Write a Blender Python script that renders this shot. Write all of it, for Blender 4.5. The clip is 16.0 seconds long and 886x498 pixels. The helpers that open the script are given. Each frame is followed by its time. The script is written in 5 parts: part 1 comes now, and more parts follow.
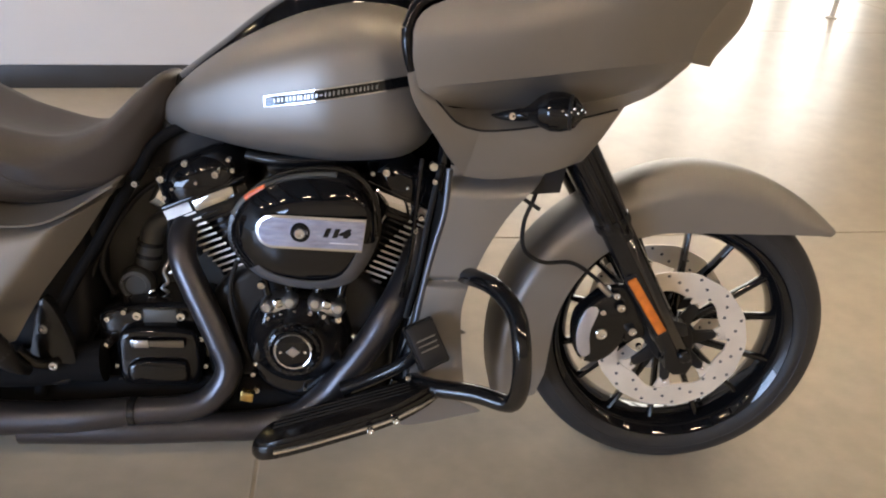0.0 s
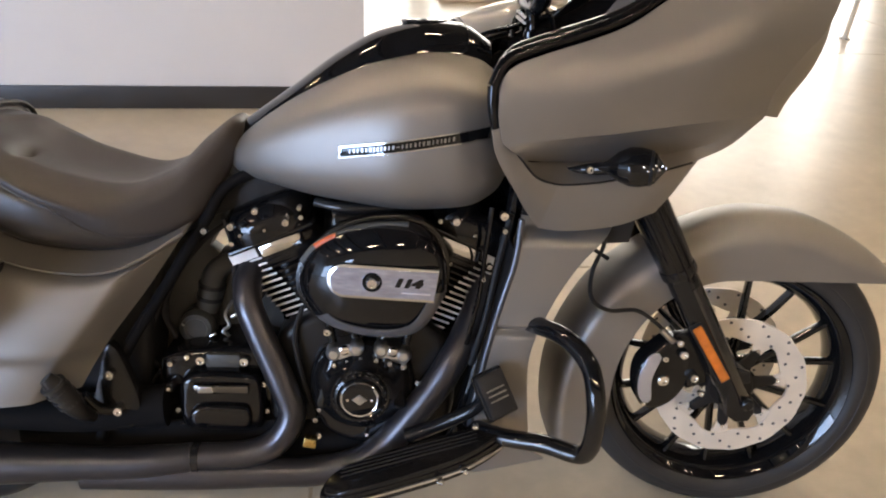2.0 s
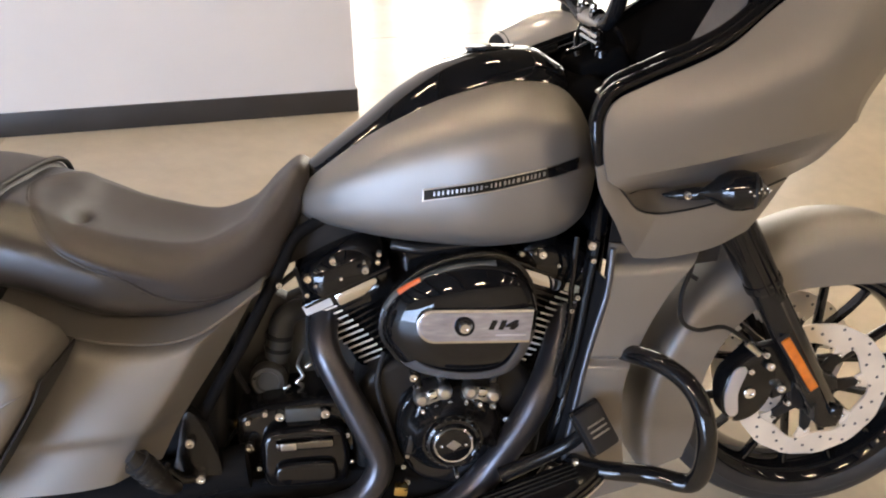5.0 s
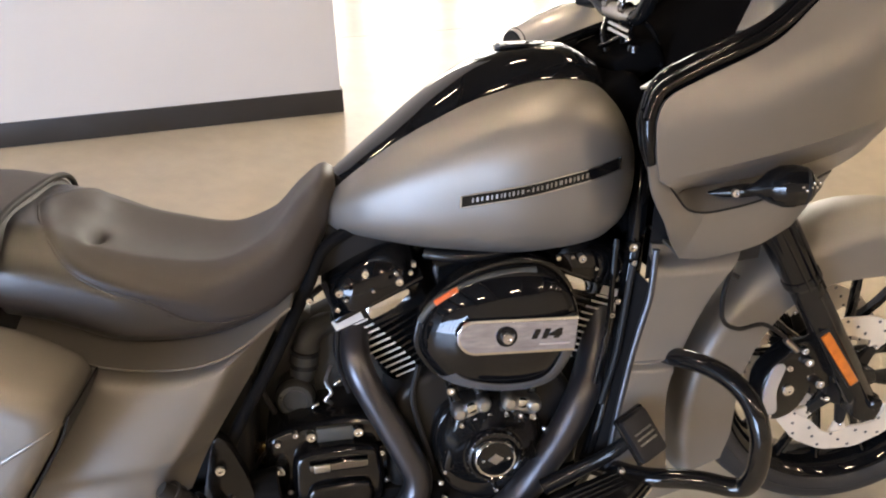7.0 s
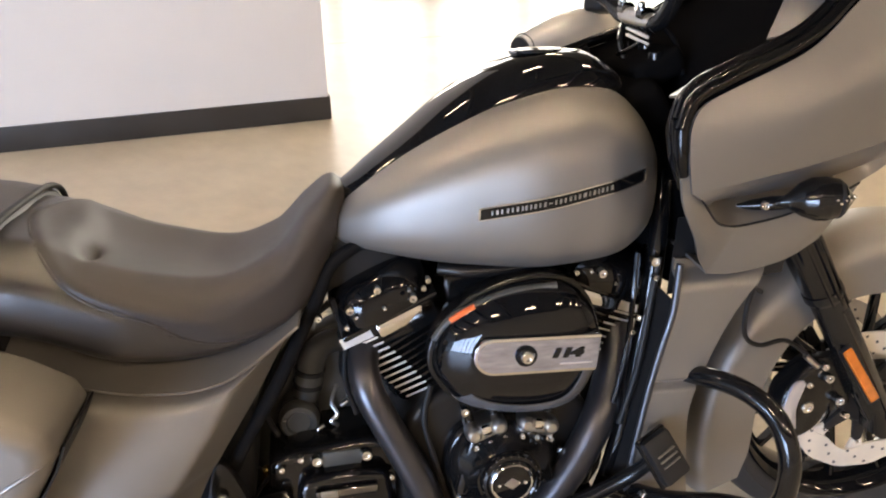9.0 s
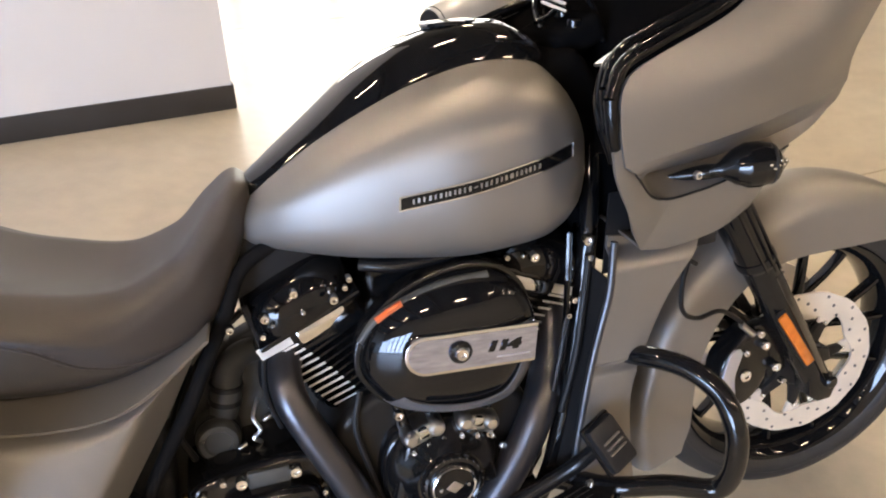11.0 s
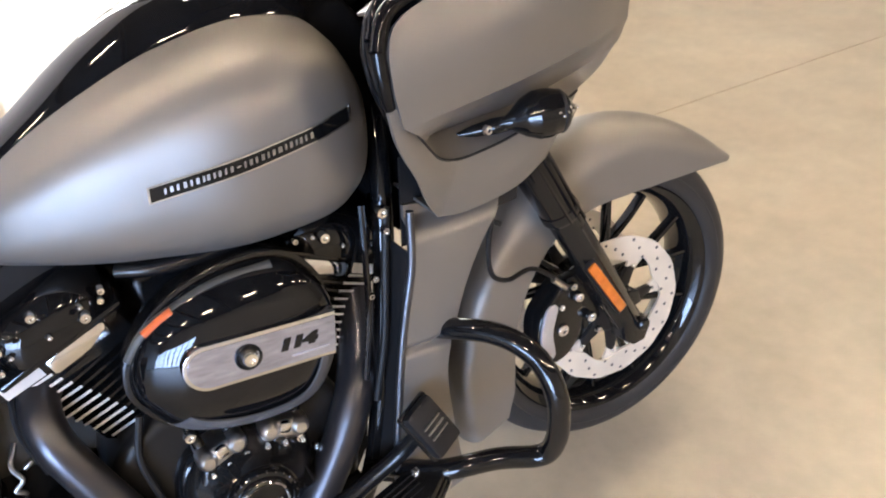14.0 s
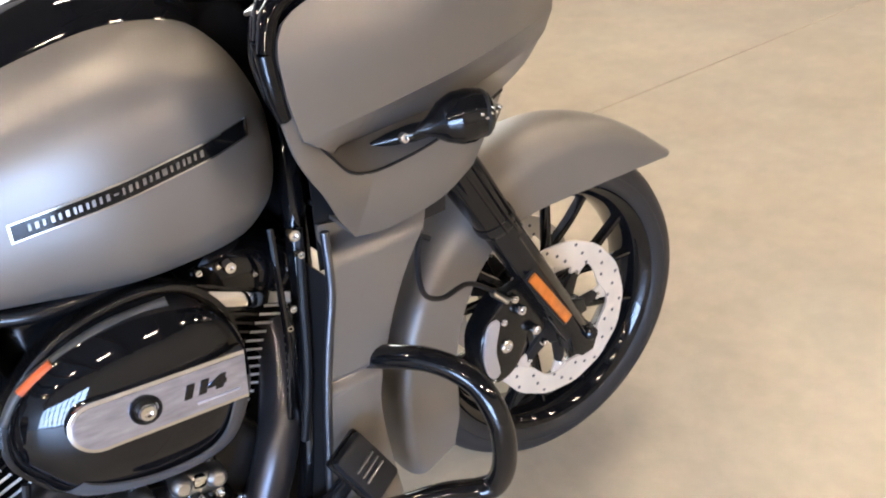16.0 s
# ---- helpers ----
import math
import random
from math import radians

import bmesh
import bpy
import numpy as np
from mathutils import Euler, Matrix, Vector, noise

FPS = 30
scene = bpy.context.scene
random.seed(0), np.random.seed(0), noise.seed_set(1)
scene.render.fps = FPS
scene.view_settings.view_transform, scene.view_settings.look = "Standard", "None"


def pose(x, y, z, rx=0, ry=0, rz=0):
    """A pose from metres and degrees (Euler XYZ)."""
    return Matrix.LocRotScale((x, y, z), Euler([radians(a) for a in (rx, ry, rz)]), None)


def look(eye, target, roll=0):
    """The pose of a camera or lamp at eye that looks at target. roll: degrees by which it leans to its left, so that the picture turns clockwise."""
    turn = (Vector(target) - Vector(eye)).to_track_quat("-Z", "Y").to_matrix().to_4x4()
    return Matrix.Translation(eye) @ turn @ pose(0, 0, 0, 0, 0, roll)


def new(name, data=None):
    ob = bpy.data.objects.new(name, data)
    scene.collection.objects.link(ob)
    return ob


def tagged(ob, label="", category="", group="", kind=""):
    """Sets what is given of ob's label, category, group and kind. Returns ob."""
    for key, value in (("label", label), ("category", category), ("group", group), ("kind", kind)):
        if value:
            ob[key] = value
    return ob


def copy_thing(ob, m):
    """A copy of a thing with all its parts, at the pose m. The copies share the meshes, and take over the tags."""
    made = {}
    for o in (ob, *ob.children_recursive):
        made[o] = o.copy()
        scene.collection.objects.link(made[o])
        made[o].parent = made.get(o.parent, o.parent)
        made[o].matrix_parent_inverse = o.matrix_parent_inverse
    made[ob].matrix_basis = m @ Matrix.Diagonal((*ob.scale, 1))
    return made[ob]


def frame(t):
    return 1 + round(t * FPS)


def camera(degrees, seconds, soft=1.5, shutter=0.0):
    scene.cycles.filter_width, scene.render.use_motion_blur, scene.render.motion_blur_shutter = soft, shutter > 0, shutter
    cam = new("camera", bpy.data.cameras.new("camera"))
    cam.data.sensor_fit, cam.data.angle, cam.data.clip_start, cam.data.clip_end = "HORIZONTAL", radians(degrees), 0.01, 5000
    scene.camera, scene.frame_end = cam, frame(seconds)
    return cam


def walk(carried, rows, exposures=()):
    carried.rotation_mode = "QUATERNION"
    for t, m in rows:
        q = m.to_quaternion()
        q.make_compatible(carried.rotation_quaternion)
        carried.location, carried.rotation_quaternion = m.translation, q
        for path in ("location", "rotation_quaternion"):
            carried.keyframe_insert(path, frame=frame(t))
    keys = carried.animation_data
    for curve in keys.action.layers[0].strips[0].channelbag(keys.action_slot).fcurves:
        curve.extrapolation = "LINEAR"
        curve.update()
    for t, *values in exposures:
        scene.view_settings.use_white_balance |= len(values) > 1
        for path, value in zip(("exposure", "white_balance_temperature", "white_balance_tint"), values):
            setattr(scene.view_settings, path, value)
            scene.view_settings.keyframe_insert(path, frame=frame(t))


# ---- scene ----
cam = camera(60.4, 16.0, soft=2.0)
# seconds, eye in metres, turn in degrees
ROWS = [
    (0.0, -0.5698, -1.3245, 1.2322, 62.00, -2.29, -2.27),
    (0.5, -0.5978, -1.3180, 1.2457, 62.08, -2.55, -2.24),
    (1.0, -0.6284, -1.3062, 1.2603, 62.07, -2.66, -2.07),
    (1.5, -0.6610, -1.2945, 1.2772, 62.24, -2.67, -2.06),
    (2.0, -0.6995, -1.2840, 1.2897, 62.70, -2.67, -2.16),
    (2.5, -0.7365, -1.2644, 1.3016, 62.94, -2.67, -2.43),
    (3.0, -0.7698, -1.2479, 1.3150, 62.94, -2.45, -3.13),
    (3.5, -0.8051, -1.2292, 1.3261, 62.73, -2.01, -3.94),
    (4.0, -0.8376, -1.2081, 1.3356, 62.09, -1.33, -4.73),
    (4.5, -0.8712, -1.1924, 1.3439, 61.59, -0.59, -5.58),
    (5.0, -0.8993, -1.1747, 1.3502, 61.35, 0.25, -6.35),
    (7.5, -1.0207, -1.0890, 1.3413, 61.02, 1.11, -9.54),
    (8.0, -1.0384, -1.0749, 1.3390, 61.33, 1.03, -9.80),
    (10.5, -1.0477, -0.9700, 1.3030, 61.38, 0.53, -14.87),
    (11.0, -1.0262, -0.9519, 1.2955, 60.07, 1.10, -17.66),
    (11.5, -1.0083, -0.9440, 1.2796, 58.81, 1.34, -20.33),
    (12.0, -0.9846, -0.9280, 1.2684, 57.08, 1.36, -22.71),
    (12.5, -0.9677, -0.9142, 1.2591, 56.01, 1.14, -25.10),
    (13.0, -0.9513, -0.8993, 1.2531, 55.78, 0.95, -27.44),
    (13.5, -0.9379, -0.8871, 1.2503, 56.33, 0.62, -29.76),
    (14.0, -0.9215, -0.8737, 1.2464, 57.40, 0.39, -31.65),
    (14.5, -0.9009, -0.8581, 1.2389, 58.03, 0.39, -33.30),
    (15.0, -0.8831, -0.8463, 1.2327, 58.42, 0.64, -34.66),
    (15.5, -0.8586, -0.8307, 1.2203, 58.20, 1.12, -35.74),
    (16.0, -0.8402, -0.8178, 1.2062, 57.85, 1.40, -36.49),
]
walk(cam, [(t, pose(x, y, z, rx, ry, rz)) for t, x, y, z, rx, ry, rz in ROWS],
     [(0.0, 0.84, 6600, 10), (4.0, 1.15, 6650, 10), (8.0, 1.25, 6750, 10), (12.5, 1.48, 6400, 10), (16.0, 1.55, 6000, 10)])

# ---- light ----
world = bpy.data.worlds.new("world")
scene.world = world
world.use_nodes = True
wn = world.node_tree.nodes
sky = wn.new("ShaderNodeTexSky")
sky.sky_type, sky.sun_disc = "NISHITA", False
sky.sun_elevation, sky.sun_rotation = radians(30), radians(217)
world.node_tree.links.new(sky.outputs[0], wn["Background"].inputs[0])
wn["Background"].inputs[1].default_value = 0.12


def window_lamp(name, eye, target, width, height, watts, color):
    d = bpy.data.lights.new(name, "AREA")
    d.shape, d.size, d.size_y, d.energy, d.color = "RECTANGLE", width, height, watts, color
    ob = new(name, d)
    ob.matrix_world = look(eye, target)
    return ob


window_lamp("window_light_far", (2.2, 10.16, 2.1), (2.2, 0, 2.1), 8.1, 3.4, 325, (1.0, 0.91, 0.80))
window_lamp("window_light_near", (-7.7, -6.16, 1.40), (-7.7, 0, 1.40), 6.0, 2.6, 660, (0.41, 0.61, 1.0))

# ---- materials ----


def material(name, base, rough=0.5, metal=0.0, coat=0.0, coat_rough=0.05, grain=0.0, grain_scale=300.0, stain=0.0, stain_scale=4.0,
             rough_var=0.0, stretch=(1, 1, 1), spec=0.5):
    """A surface with fine grain as bump and a large soft variation of tone and gloss."""
    m = bpy.data.materials.new(name)
    m.use_nodes = True
    nt = m.node_tree
    b = nt.nodes["Principled BSDF"]
    b.inputs["Base Color"].default_value = (*base, 1)
    b.inputs["Roughness"].default_value = rough
    b.inputs["Metallic"].default_value = metal
    b.inputs["Coat Weight"].default_value = coat
    b.inputs["Coat Roughness"].default_value = coat_rough
    b.inputs["Specular IOR Level"].default_value = spec
    tc = nt.nodes.new("ShaderNodeTexCoord")
    mp = nt.nodes.new("ShaderNodeMapping")
    mp.inputs["Scale"].default_value = stretch
    nt.links.new(tc.outputs["Object"], mp.inputs[0])
    if stain or rough_var:
        n = nt.nodes.new("ShaderNodeTexNoise")
        n.inputs["Scale"].default_value, n.inputs["Detail"].default_value = stain_scale, 6
        nt.links.new(mp.outputs[0], n.inputs["Vector"])
    if stain:
        ramp = nt.nodes.new("ShaderNodeMapRange")
        ramp.inputs[1].default_value, ramp.inputs[2].default_value = 0.25, 0.75
        ramp.inputs[3].default_value, ramp.inputs[4].default_value = 1 - stain, 1 + stain
        nt.links.new(n.outputs["Fac"], ramp.inputs[0])
        mul = nt.nodes.new("ShaderNodeVectorMath")
        mul.operation = "MULTIPLY"
        mul.inputs[0].default_value = base
        nt.links.new(ramp.outputs[0], mul.inputs[1])
        nt.links.new(mul.outputs[0], b.inputs["Base Color"])
    if rough_var:
        rr = nt.nodes.new("ShaderNodeMapRange")
        rr.inputs[1].default_value, rr.inputs[2].default_value = 0.3, 0.7
        rr.inputs[3].default_value, rr.inputs[4].default_value = max(rough - rough_var, 0.01), rough + rough_var
        nt.links.new(n.outputs["Fac"], rr.inputs[0])
        nt.links.new(rr.outputs[0], b.inputs["Roughness"])
    if grain:
        g = nt.nodes.new("ShaderNodeTexNoise")
        g.inputs["Scale"].default_value, g.inputs["Detail"].default_value = grain_scale, 3
        nt.links.new(mp.outputs[0], g.inputs["Vector"])
        bump = nt.nodes.new("ShaderNodeBump")
        bump.inputs["Strength"].default_value, bump.inputs["Distance"].default_value = grain, 0.002
        nt.links.new(g.outputs["Fac"], bump.inputs["Height"])
        nt.links.new(bump.outputs[0], b.inputs["Normal"])
    return m


def glow(name, color, strength):
    m = bpy.data.materials.new(name)
    m.use_nodes = True
    b = m.node_tree.nodes["Principled BSDF"]
    b.inputs["Base Color"].default_value = (*color, 1)
    b.inputs["Emission Color"].default_value = (*color, 1)
    b.inputs["Emission Strength"].default_value = strength
    return m




def concrete(name, base):
    """Sealed concrete: cloudy tone, fine speckle, uneven polish and a faint waviness that draws reflections out."""
    m = bpy.data.materials.new(name)
    m.use_nodes = True
    nt = m.node_tree
    b = nt.nodes["Principled BSDF"]
    geo = nt.nodes.new("ShaderNodeNewGeometry")

    def noise_at(scale, detail, rough=0.5):
        n = nt.nodes.new("ShaderNodeTexNoise")
        n.inputs["Scale"].default_value, n.inputs["Detail"].default_value, n.inputs["Roughness"].default_value = scale, detail, rough
        nt.links.new(geo.outputs["Position"], n.inputs["Vector"])
        return n.outputs["Fac"]

    def span(fac, lo, hi, a=0.25, c=0.75):
        r = nt.nodes.new("ShaderNodeMapRange")
        r.clamp = False
        r.inputs[1].default_value, r.inputs[2].default_value, r.inputs[3].default_value, r.inputs[4].default_value = a, c, lo, hi
        nt.links.new(fac, r.inputs[0])
        return r.outputs[0]

    def times(a, c):
        k = nt.nodes.new("ShaderNodeMath")
        k.operation = "MULTIPLY"
        nt.links.new(a, k.inputs[0])
        nt.links.new(c, k.inputs[1])
        return k.outputs[0]
    tone = times(span(noise_at(0.9, 2, 0.5), 0.90, 1.10), times(span(noise_at(4.3, 5, 0.6), 0.90, 1.10), span(noise_at(17.0, 4, 0.6), 0.95, 1.05)))
    mul = nt.nodes.new("ShaderNodeVectorMath")
    mul.operation = "MULTIPLY"
    hue = nt.nodes.new("ShaderNodeMix")
    hue.data_type = "RGBA"
    hue.inputs[6].default_value = (*base, 1)
    hue.inputs[7].default_value = (base[0] * 0.90, base[1] * 0.97, base[2] * 1.02, 1)
    nt.links.new(span(noise_at(1.7, 4, 0.6), 0.0, 1.0, 0.2, 0.8), hue.inputs[0])
    nt.links.new(hue.outputs[2], mul.inputs[0])
    nt.links.new(tone, mul.inputs[1])
    nt.links.new(mul.outputs[0], b.inputs["Base Color"])
    nt.links.new(span(noise_at(2.3, 2, 0.5), 0.295, 0.35), b.inputs["Roughness"])
    b.inputs["Specular IOR Level"].default_value = 0.45
    one = nt.nodes.new("ShaderNodeBump")
    one.inputs["Strength"].default_value, one.inputs["Distance"].default_value = 0.05, 0.006
    nt.links.new(noise_at(4.0, 2), one.inputs["Height"])
    nt.links.new(one.outputs[0], b.inputs["Normal"])
    return m


CONCRETE = concrete("polished_concrete", (0.465, 0.408, 0.322))
JOINT = material("joint_filler", (0.44, 0.38, 0.295), 0.6, stain=0.15, stain_scale=20)
WALL = material("painted_plasterboard", (0.525, 0.502, 0.478), 0.55, stain=0.04, stain_scale=1.5, grain=0.08, grain_scale=180)
WALL_DARK = material("grey_back_wall", (0.38, 0.37, 0.355), 0.7, stain=0.1)
BASE = material("black_vinyl_base", (0.022, 0.02, 0.019), 0.45, stain=0.2, stain_scale=6, rough_var=0.1)
CEIL = material("dark_ceiling", (0.07, 0.066, 0.06), 0.8, stain=0.1)
ALU = material("window_aluminium", (0.12, 0.12, 0.12), 0.4, metal=0.6, stain=0.05)
DENIM = material("grey_denim_paint", (0.254, 0.238, 0.222), 0.46, metal=0.66, spec=0.25, stain=0.05, stain_scale=5, grain=0.04, grain_scale=900, rough_var=0.03)
GLOSS = material("gloss_black_paint", (0.0050, 0.0050, 0.0055), 0.045, spec=0.48, stain=0.1, grain=0.008, grain_scale=120)
SATIN = material("satin_black_engine", (0.0075, 0.0075, 0.008), 0.20, spec=0.42, stain=0.25, stain_scale=12, grain=0.10, grain_scale=420, rough_var=0.05)
PIPE = material("satin_black_pipe", (0.078, 0.077, 0.085), 0.30, metal=0.8, stain=0.05, stain_scale=9, grain=0.012, grain_scale=500, rough_var=0.02)
PLASTIC = material("black_plastic", (0.011, 0.011, 0.012), 0.5, spec=0.3, stain=0.15, stain_scale=15, grain=0.15, grain_scale=600)
HOUSING = material("grey_cast_housing", (0.058, 0.058, 0.054), 0.46, spec=0.45, stain=0.2, stain_scale=14, grain=0.12, grain_scale=400)
ORANGE = material("orange_strip", (0.62, 0.12, 0.03), 0.35, stain=0.1, stain_scale=40)
GUARD = material("black_guard_paint", (0.006, 0.006, 0.0065), 0.06, spec=0.5, stain=0.1, grain=0.01, grain_scale=150)
DARKCAST = material("black_casting", (0.010, 0.010, 0.0105), 0.34, spec=0.3, stain=0.25, stain_scale=12, grain=0.12, grain_scale=420, rough_var=0.05)
DARKCHROME = material("black_chrome", (0.22, 0.22, 0.23), 0.10, metal=1.0, stain=0.1, stain_scale=30)
LINER = material("black_liner", (0.0075, 0.0075, 0.008), 0.8, spec=0.06, stain=0.15, stain_scale=15, grain=0.1, grain_scale=500)
RUBBER = material("tyre_rubber", (0.018, 0.018, 0.019), 0.55, stain=0.25, stain_scale=9, grain=0.10, grain_scale=500, rough_var=0.1)
LEATHER = material("seat_vinyl", (0.014, 0.0128, 0.0145), 0.325, spec=1.0, stain=0.12, stain_scale=6, grain=0.22, grain_scale=520, rough_var=0.04)
INSERT = material("seat_insert_vinyl", (0.039, 0.0345, 0.034), 0.48, spec=0.5, stain=0.10, stain_scale=7, grain=0.30, grain_scale=560, rough_var=0.05)
STRIP = material("dark_polished_strip", (0.115, 0.115, 0.118), 0.16, metal=1.0, stain=0.08, stain_scale=14)
EDGE = material("satin_grey_edge", (0.13, 0.135, 0.15), 0.34, metal=0.9, stain=0.06, stain_scale=12)
FACET = material("satin_facet", (0.085, 0.085, 0.090), 0.45, spec=0.5, stain=0.12, stain_scale=16, grain=0.08, grain_scale=420)
CASTING = material("gloss_black_casting", (0.0065, 0.0065, 0.007), 0.11, spec=0.5, stain=0.2, stain_scale=12, grain=0.05, grain_scale=300, rough_var=0.05)
CHROME = material("chrome", (0.80, 0.79, 0.77), 0.07, metal=1.0, stain=0.04, stain_scale=30, rough_var=0.03)
ALLOY = material("brushed_alloy", (0.62, 0.61, 0.60), 0.30, metal=1.0, stain=0.08, stain_scale=25, grain=0.06, grain_scale=260, stretch=(1, 8, 8))
# blue base and uneven tone imitate the sky and wall it reflects
PLATE = material("engine_turned_plate", (0.56, 0.62, 0.86), 0.20, metal=1.0, stain=0.22, stain_scale=30, grain=0.05, grain_scale=200, stretch=(1, 6, 6))
STEEL = material("disc_steel", (0.74, 0.68, 0.60), 0.42, metal=0.35, stain=0.10, stain_scale=18, grain=0.06, grain_scale=500, rough_var=0.07)
BOLT = material("zinc_bolt", (0.80, 0.78, 0.75), 0.17, metal=1.0, stain=0.1, stain_scale=60)
BRASS = material("brass_fitting", (0.62, 0.44, 0.16), 0.25, metal=1.0, stain=0.15, stain_scale=40)
AMBER = material("amber_reflector", (0.62, 0.17, 0.02), 0.18, coat=0.8, stain=0.2, stain_scale=60, grain=0.3, grain_scale=500)
FORK = material("gloss_black_fork", (0.008, 0.008, 0.0085), 0.07, spec=0.45, coat=0.0, coat_rough=0.04, stain=0.1, grain=0.02, grain_scale=200)
FIN_EDGE = material("machined_fin_edge", (0.72, 0.71, 0.69), 0.36, metal=0.35, stain=0.08, stain_scale=30)
LETTER = material("bright_letter_metal", (0.36, 0.35, 0.34), 0.28, metal=0.9, stain=0.05, stain_scale=40)
SILVER = material("silver_print", (0.58, 0.60, 0.68), 0.35, metal=0.7, stain=0.05)
WHITE = material("white_card", (0.75, 0.73, 0.70), 0.5, stain=0.05)
RED = material("red_print", (0.45, 0.05, 0.03), 0.5, stain=0.08)
LENS = material("smoked_lens", (0.010, 0.010, 0.011), 0.08, spec=0.5, stain=0.05)
SMOKE = material("smoked_plastic", (0.0040, 0.0040, 0.0043), 0.9, spec=0.0, stain=0.05)
TRIM = material("black_edge_trim", (0.004, 0.004, 0.0045), 0.08, spec=0.3, stain=0.05)
MIRROR_SHELL = material("pale_gloss_shell", (0.58, 0.55, 0.50), 0.22, coat=0.6, stain=0.05)
GREY_PANEL = material("grey_inner_panel", (0.075, 0.075, 0.08), 0.22, stain=0.06, stain_scale=12)
swirl = PLATE.node_tree
cells = swirl.nodes.new("ShaderNodeTexVoronoi")
cells.inputs["Scale"].default_value, cells.inputs["Randomness"].default_value = 95.0, 0.0
spot = swirl.nodes.new("ShaderNodeTexCoord")
relief = swirl.nodes.new("ShaderNodeBump")
relief.inputs["Strength"].default_value, relief.inputs["Distance"].default_value = 0.10, 0.002
swirl.links.new(spot.outputs["Object"], cells.inputs["Vector"])
swirl.links.new(cells.outputs["Distance"], relief.inputs["Height"])
swirl.links.new(relief.outputs[0], swirl.nodes["Principled BSDF"].inputs["Normal"])
LAMP = glow("lamp_strip", (1.0, 0.77, 0.54), 152.0)

# ---- shapes ----


def part(name, bm, mat, parent=None, label="", smooth=True, angle=38):
    """Links a bmesh as one object under a thing or a part."""
    bmesh.ops.recalc_face_normals(bm, faces=bm.faces[:])
    me = bpy.data.meshes.new(name)
    bm.to_mesh(me)
    bm.free()
    for m in (mat if isinstance(mat, (list, tuple)) else [mat]):
        me.materials.append(m)
    if smooth:
        me.polygons.foreach_set("use_smooth", [True] * len(me.polygons))
        me.set_sharp_from_angle(angle=radians(angle))
    ob = new(name, me)
    ob.parent = parent
    if label:
        tagged(ob, label)
    return ob


def across(bm):
    """A mirrored copy of a bmesh, for the far side."""
    other = bm.copy()
    bmesh.ops.scale(other, vec=(1, -1, 1), verts=other.verts[:])
    bmesh.ops.reverse_faces(other, faces=other.faces[:])
    return other


def both(name, bm, mat, parent, label="", **kw):
    other = across(bm)
    near = part(name, bm, mat, parent, label, **kw)
    part(name, other, mat, parent, label, **kw)
    return near


def spline(keys, n, closed=False):
    """n points along a smooth curve through the keys, even in length."""
    k = np.array(keys, float)
    m = len(k)
    if closed:
        k = np.vstack([k[-1], k, k[0], k[1]])
    else:
        k = np.vstack([2 * k[0] - k[1], k, 2 * k[-1] - k[-2]])
    pts = []
    for i in range(1, len(k) - 2):
        a, b, c, d = k[i - 1:i + 3]
        for s in np.linspace(0, 1, 16, endpoint=False):
            pts.append(0.5 * (2 * b + (c - a) * s + (2 * a - 5 * b + 4 * c - d) * s * s + (3 * b - a - 3 * c + d) * s ** 3))
    pts.append(k[-2])
    pts = np.array(pts)
    run = np.concatenate([[0], np.cumsum(np.linalg.norm(np.diff(pts, axis=0), axis=1))])
    at = np.linspace(0, run[-1], n + 1)[:-1] if closed else np.linspace(0, run[-1], n)
    return np.stack([np.interp(at, run, pts[:, i]) for i in range(pts.shape[1])], 1)


def ease(xs, ys, x):
    """A smooth curve through a few knots (cubic Hermite, no overshoot)."""
    xs, ys = np.array(xs, float), np.array(ys, float)
    h = np.diff(xs)
    d = np.diff(ys) / h
    m = np.zeros(len(xs))
    m[0], m[-1] = d[0], d[-1]
    for i in range(1, len(xs) - 1):
        m[i] = 0 if d[i - 1] * d[i] <= 0 else 2 * d[i - 1] * d[i] / (d[i - 1] + d[i])
    x = np.clip(x, xs[0], xs[-1])
    i = np.clip(np.searchsorted(xs, x) - 1, 0, len(xs) - 2)
    t = (x - xs[i]) / h[i]
    return ((2 * t ** 3 - 3 * t ** 2 + 1) * ys[i] + (t ** 3 - 2 * t ** 2 + t) * h[i] * m[i]
            + (-2 * t ** 3 + 3 * t ** 2) * ys[i + 1] + (t ** 3 - t ** 2) * h[i] * m[i + 1])


def loft(rings, caps=True, closed_path=False, bm=None):
    bm = bm or bmesh.new()
    vs = [[bm.verts.new(p) for p in r] for r in rings]
    n, k = len(vs), len(vs[0])
    for i in range(n if closed_path else n - 1):
        a, b = vs[i], vs[(i + 1) % n]
        for j in range(k):
            bm.faces.new((a[j], a[(j + 1) % k], b[(j + 1) % k], b[j]))
    if caps and not closed_path:
        bm.faces.new(vs[0][::-1])
        bm.faces.new(vs[-1])
    return bm


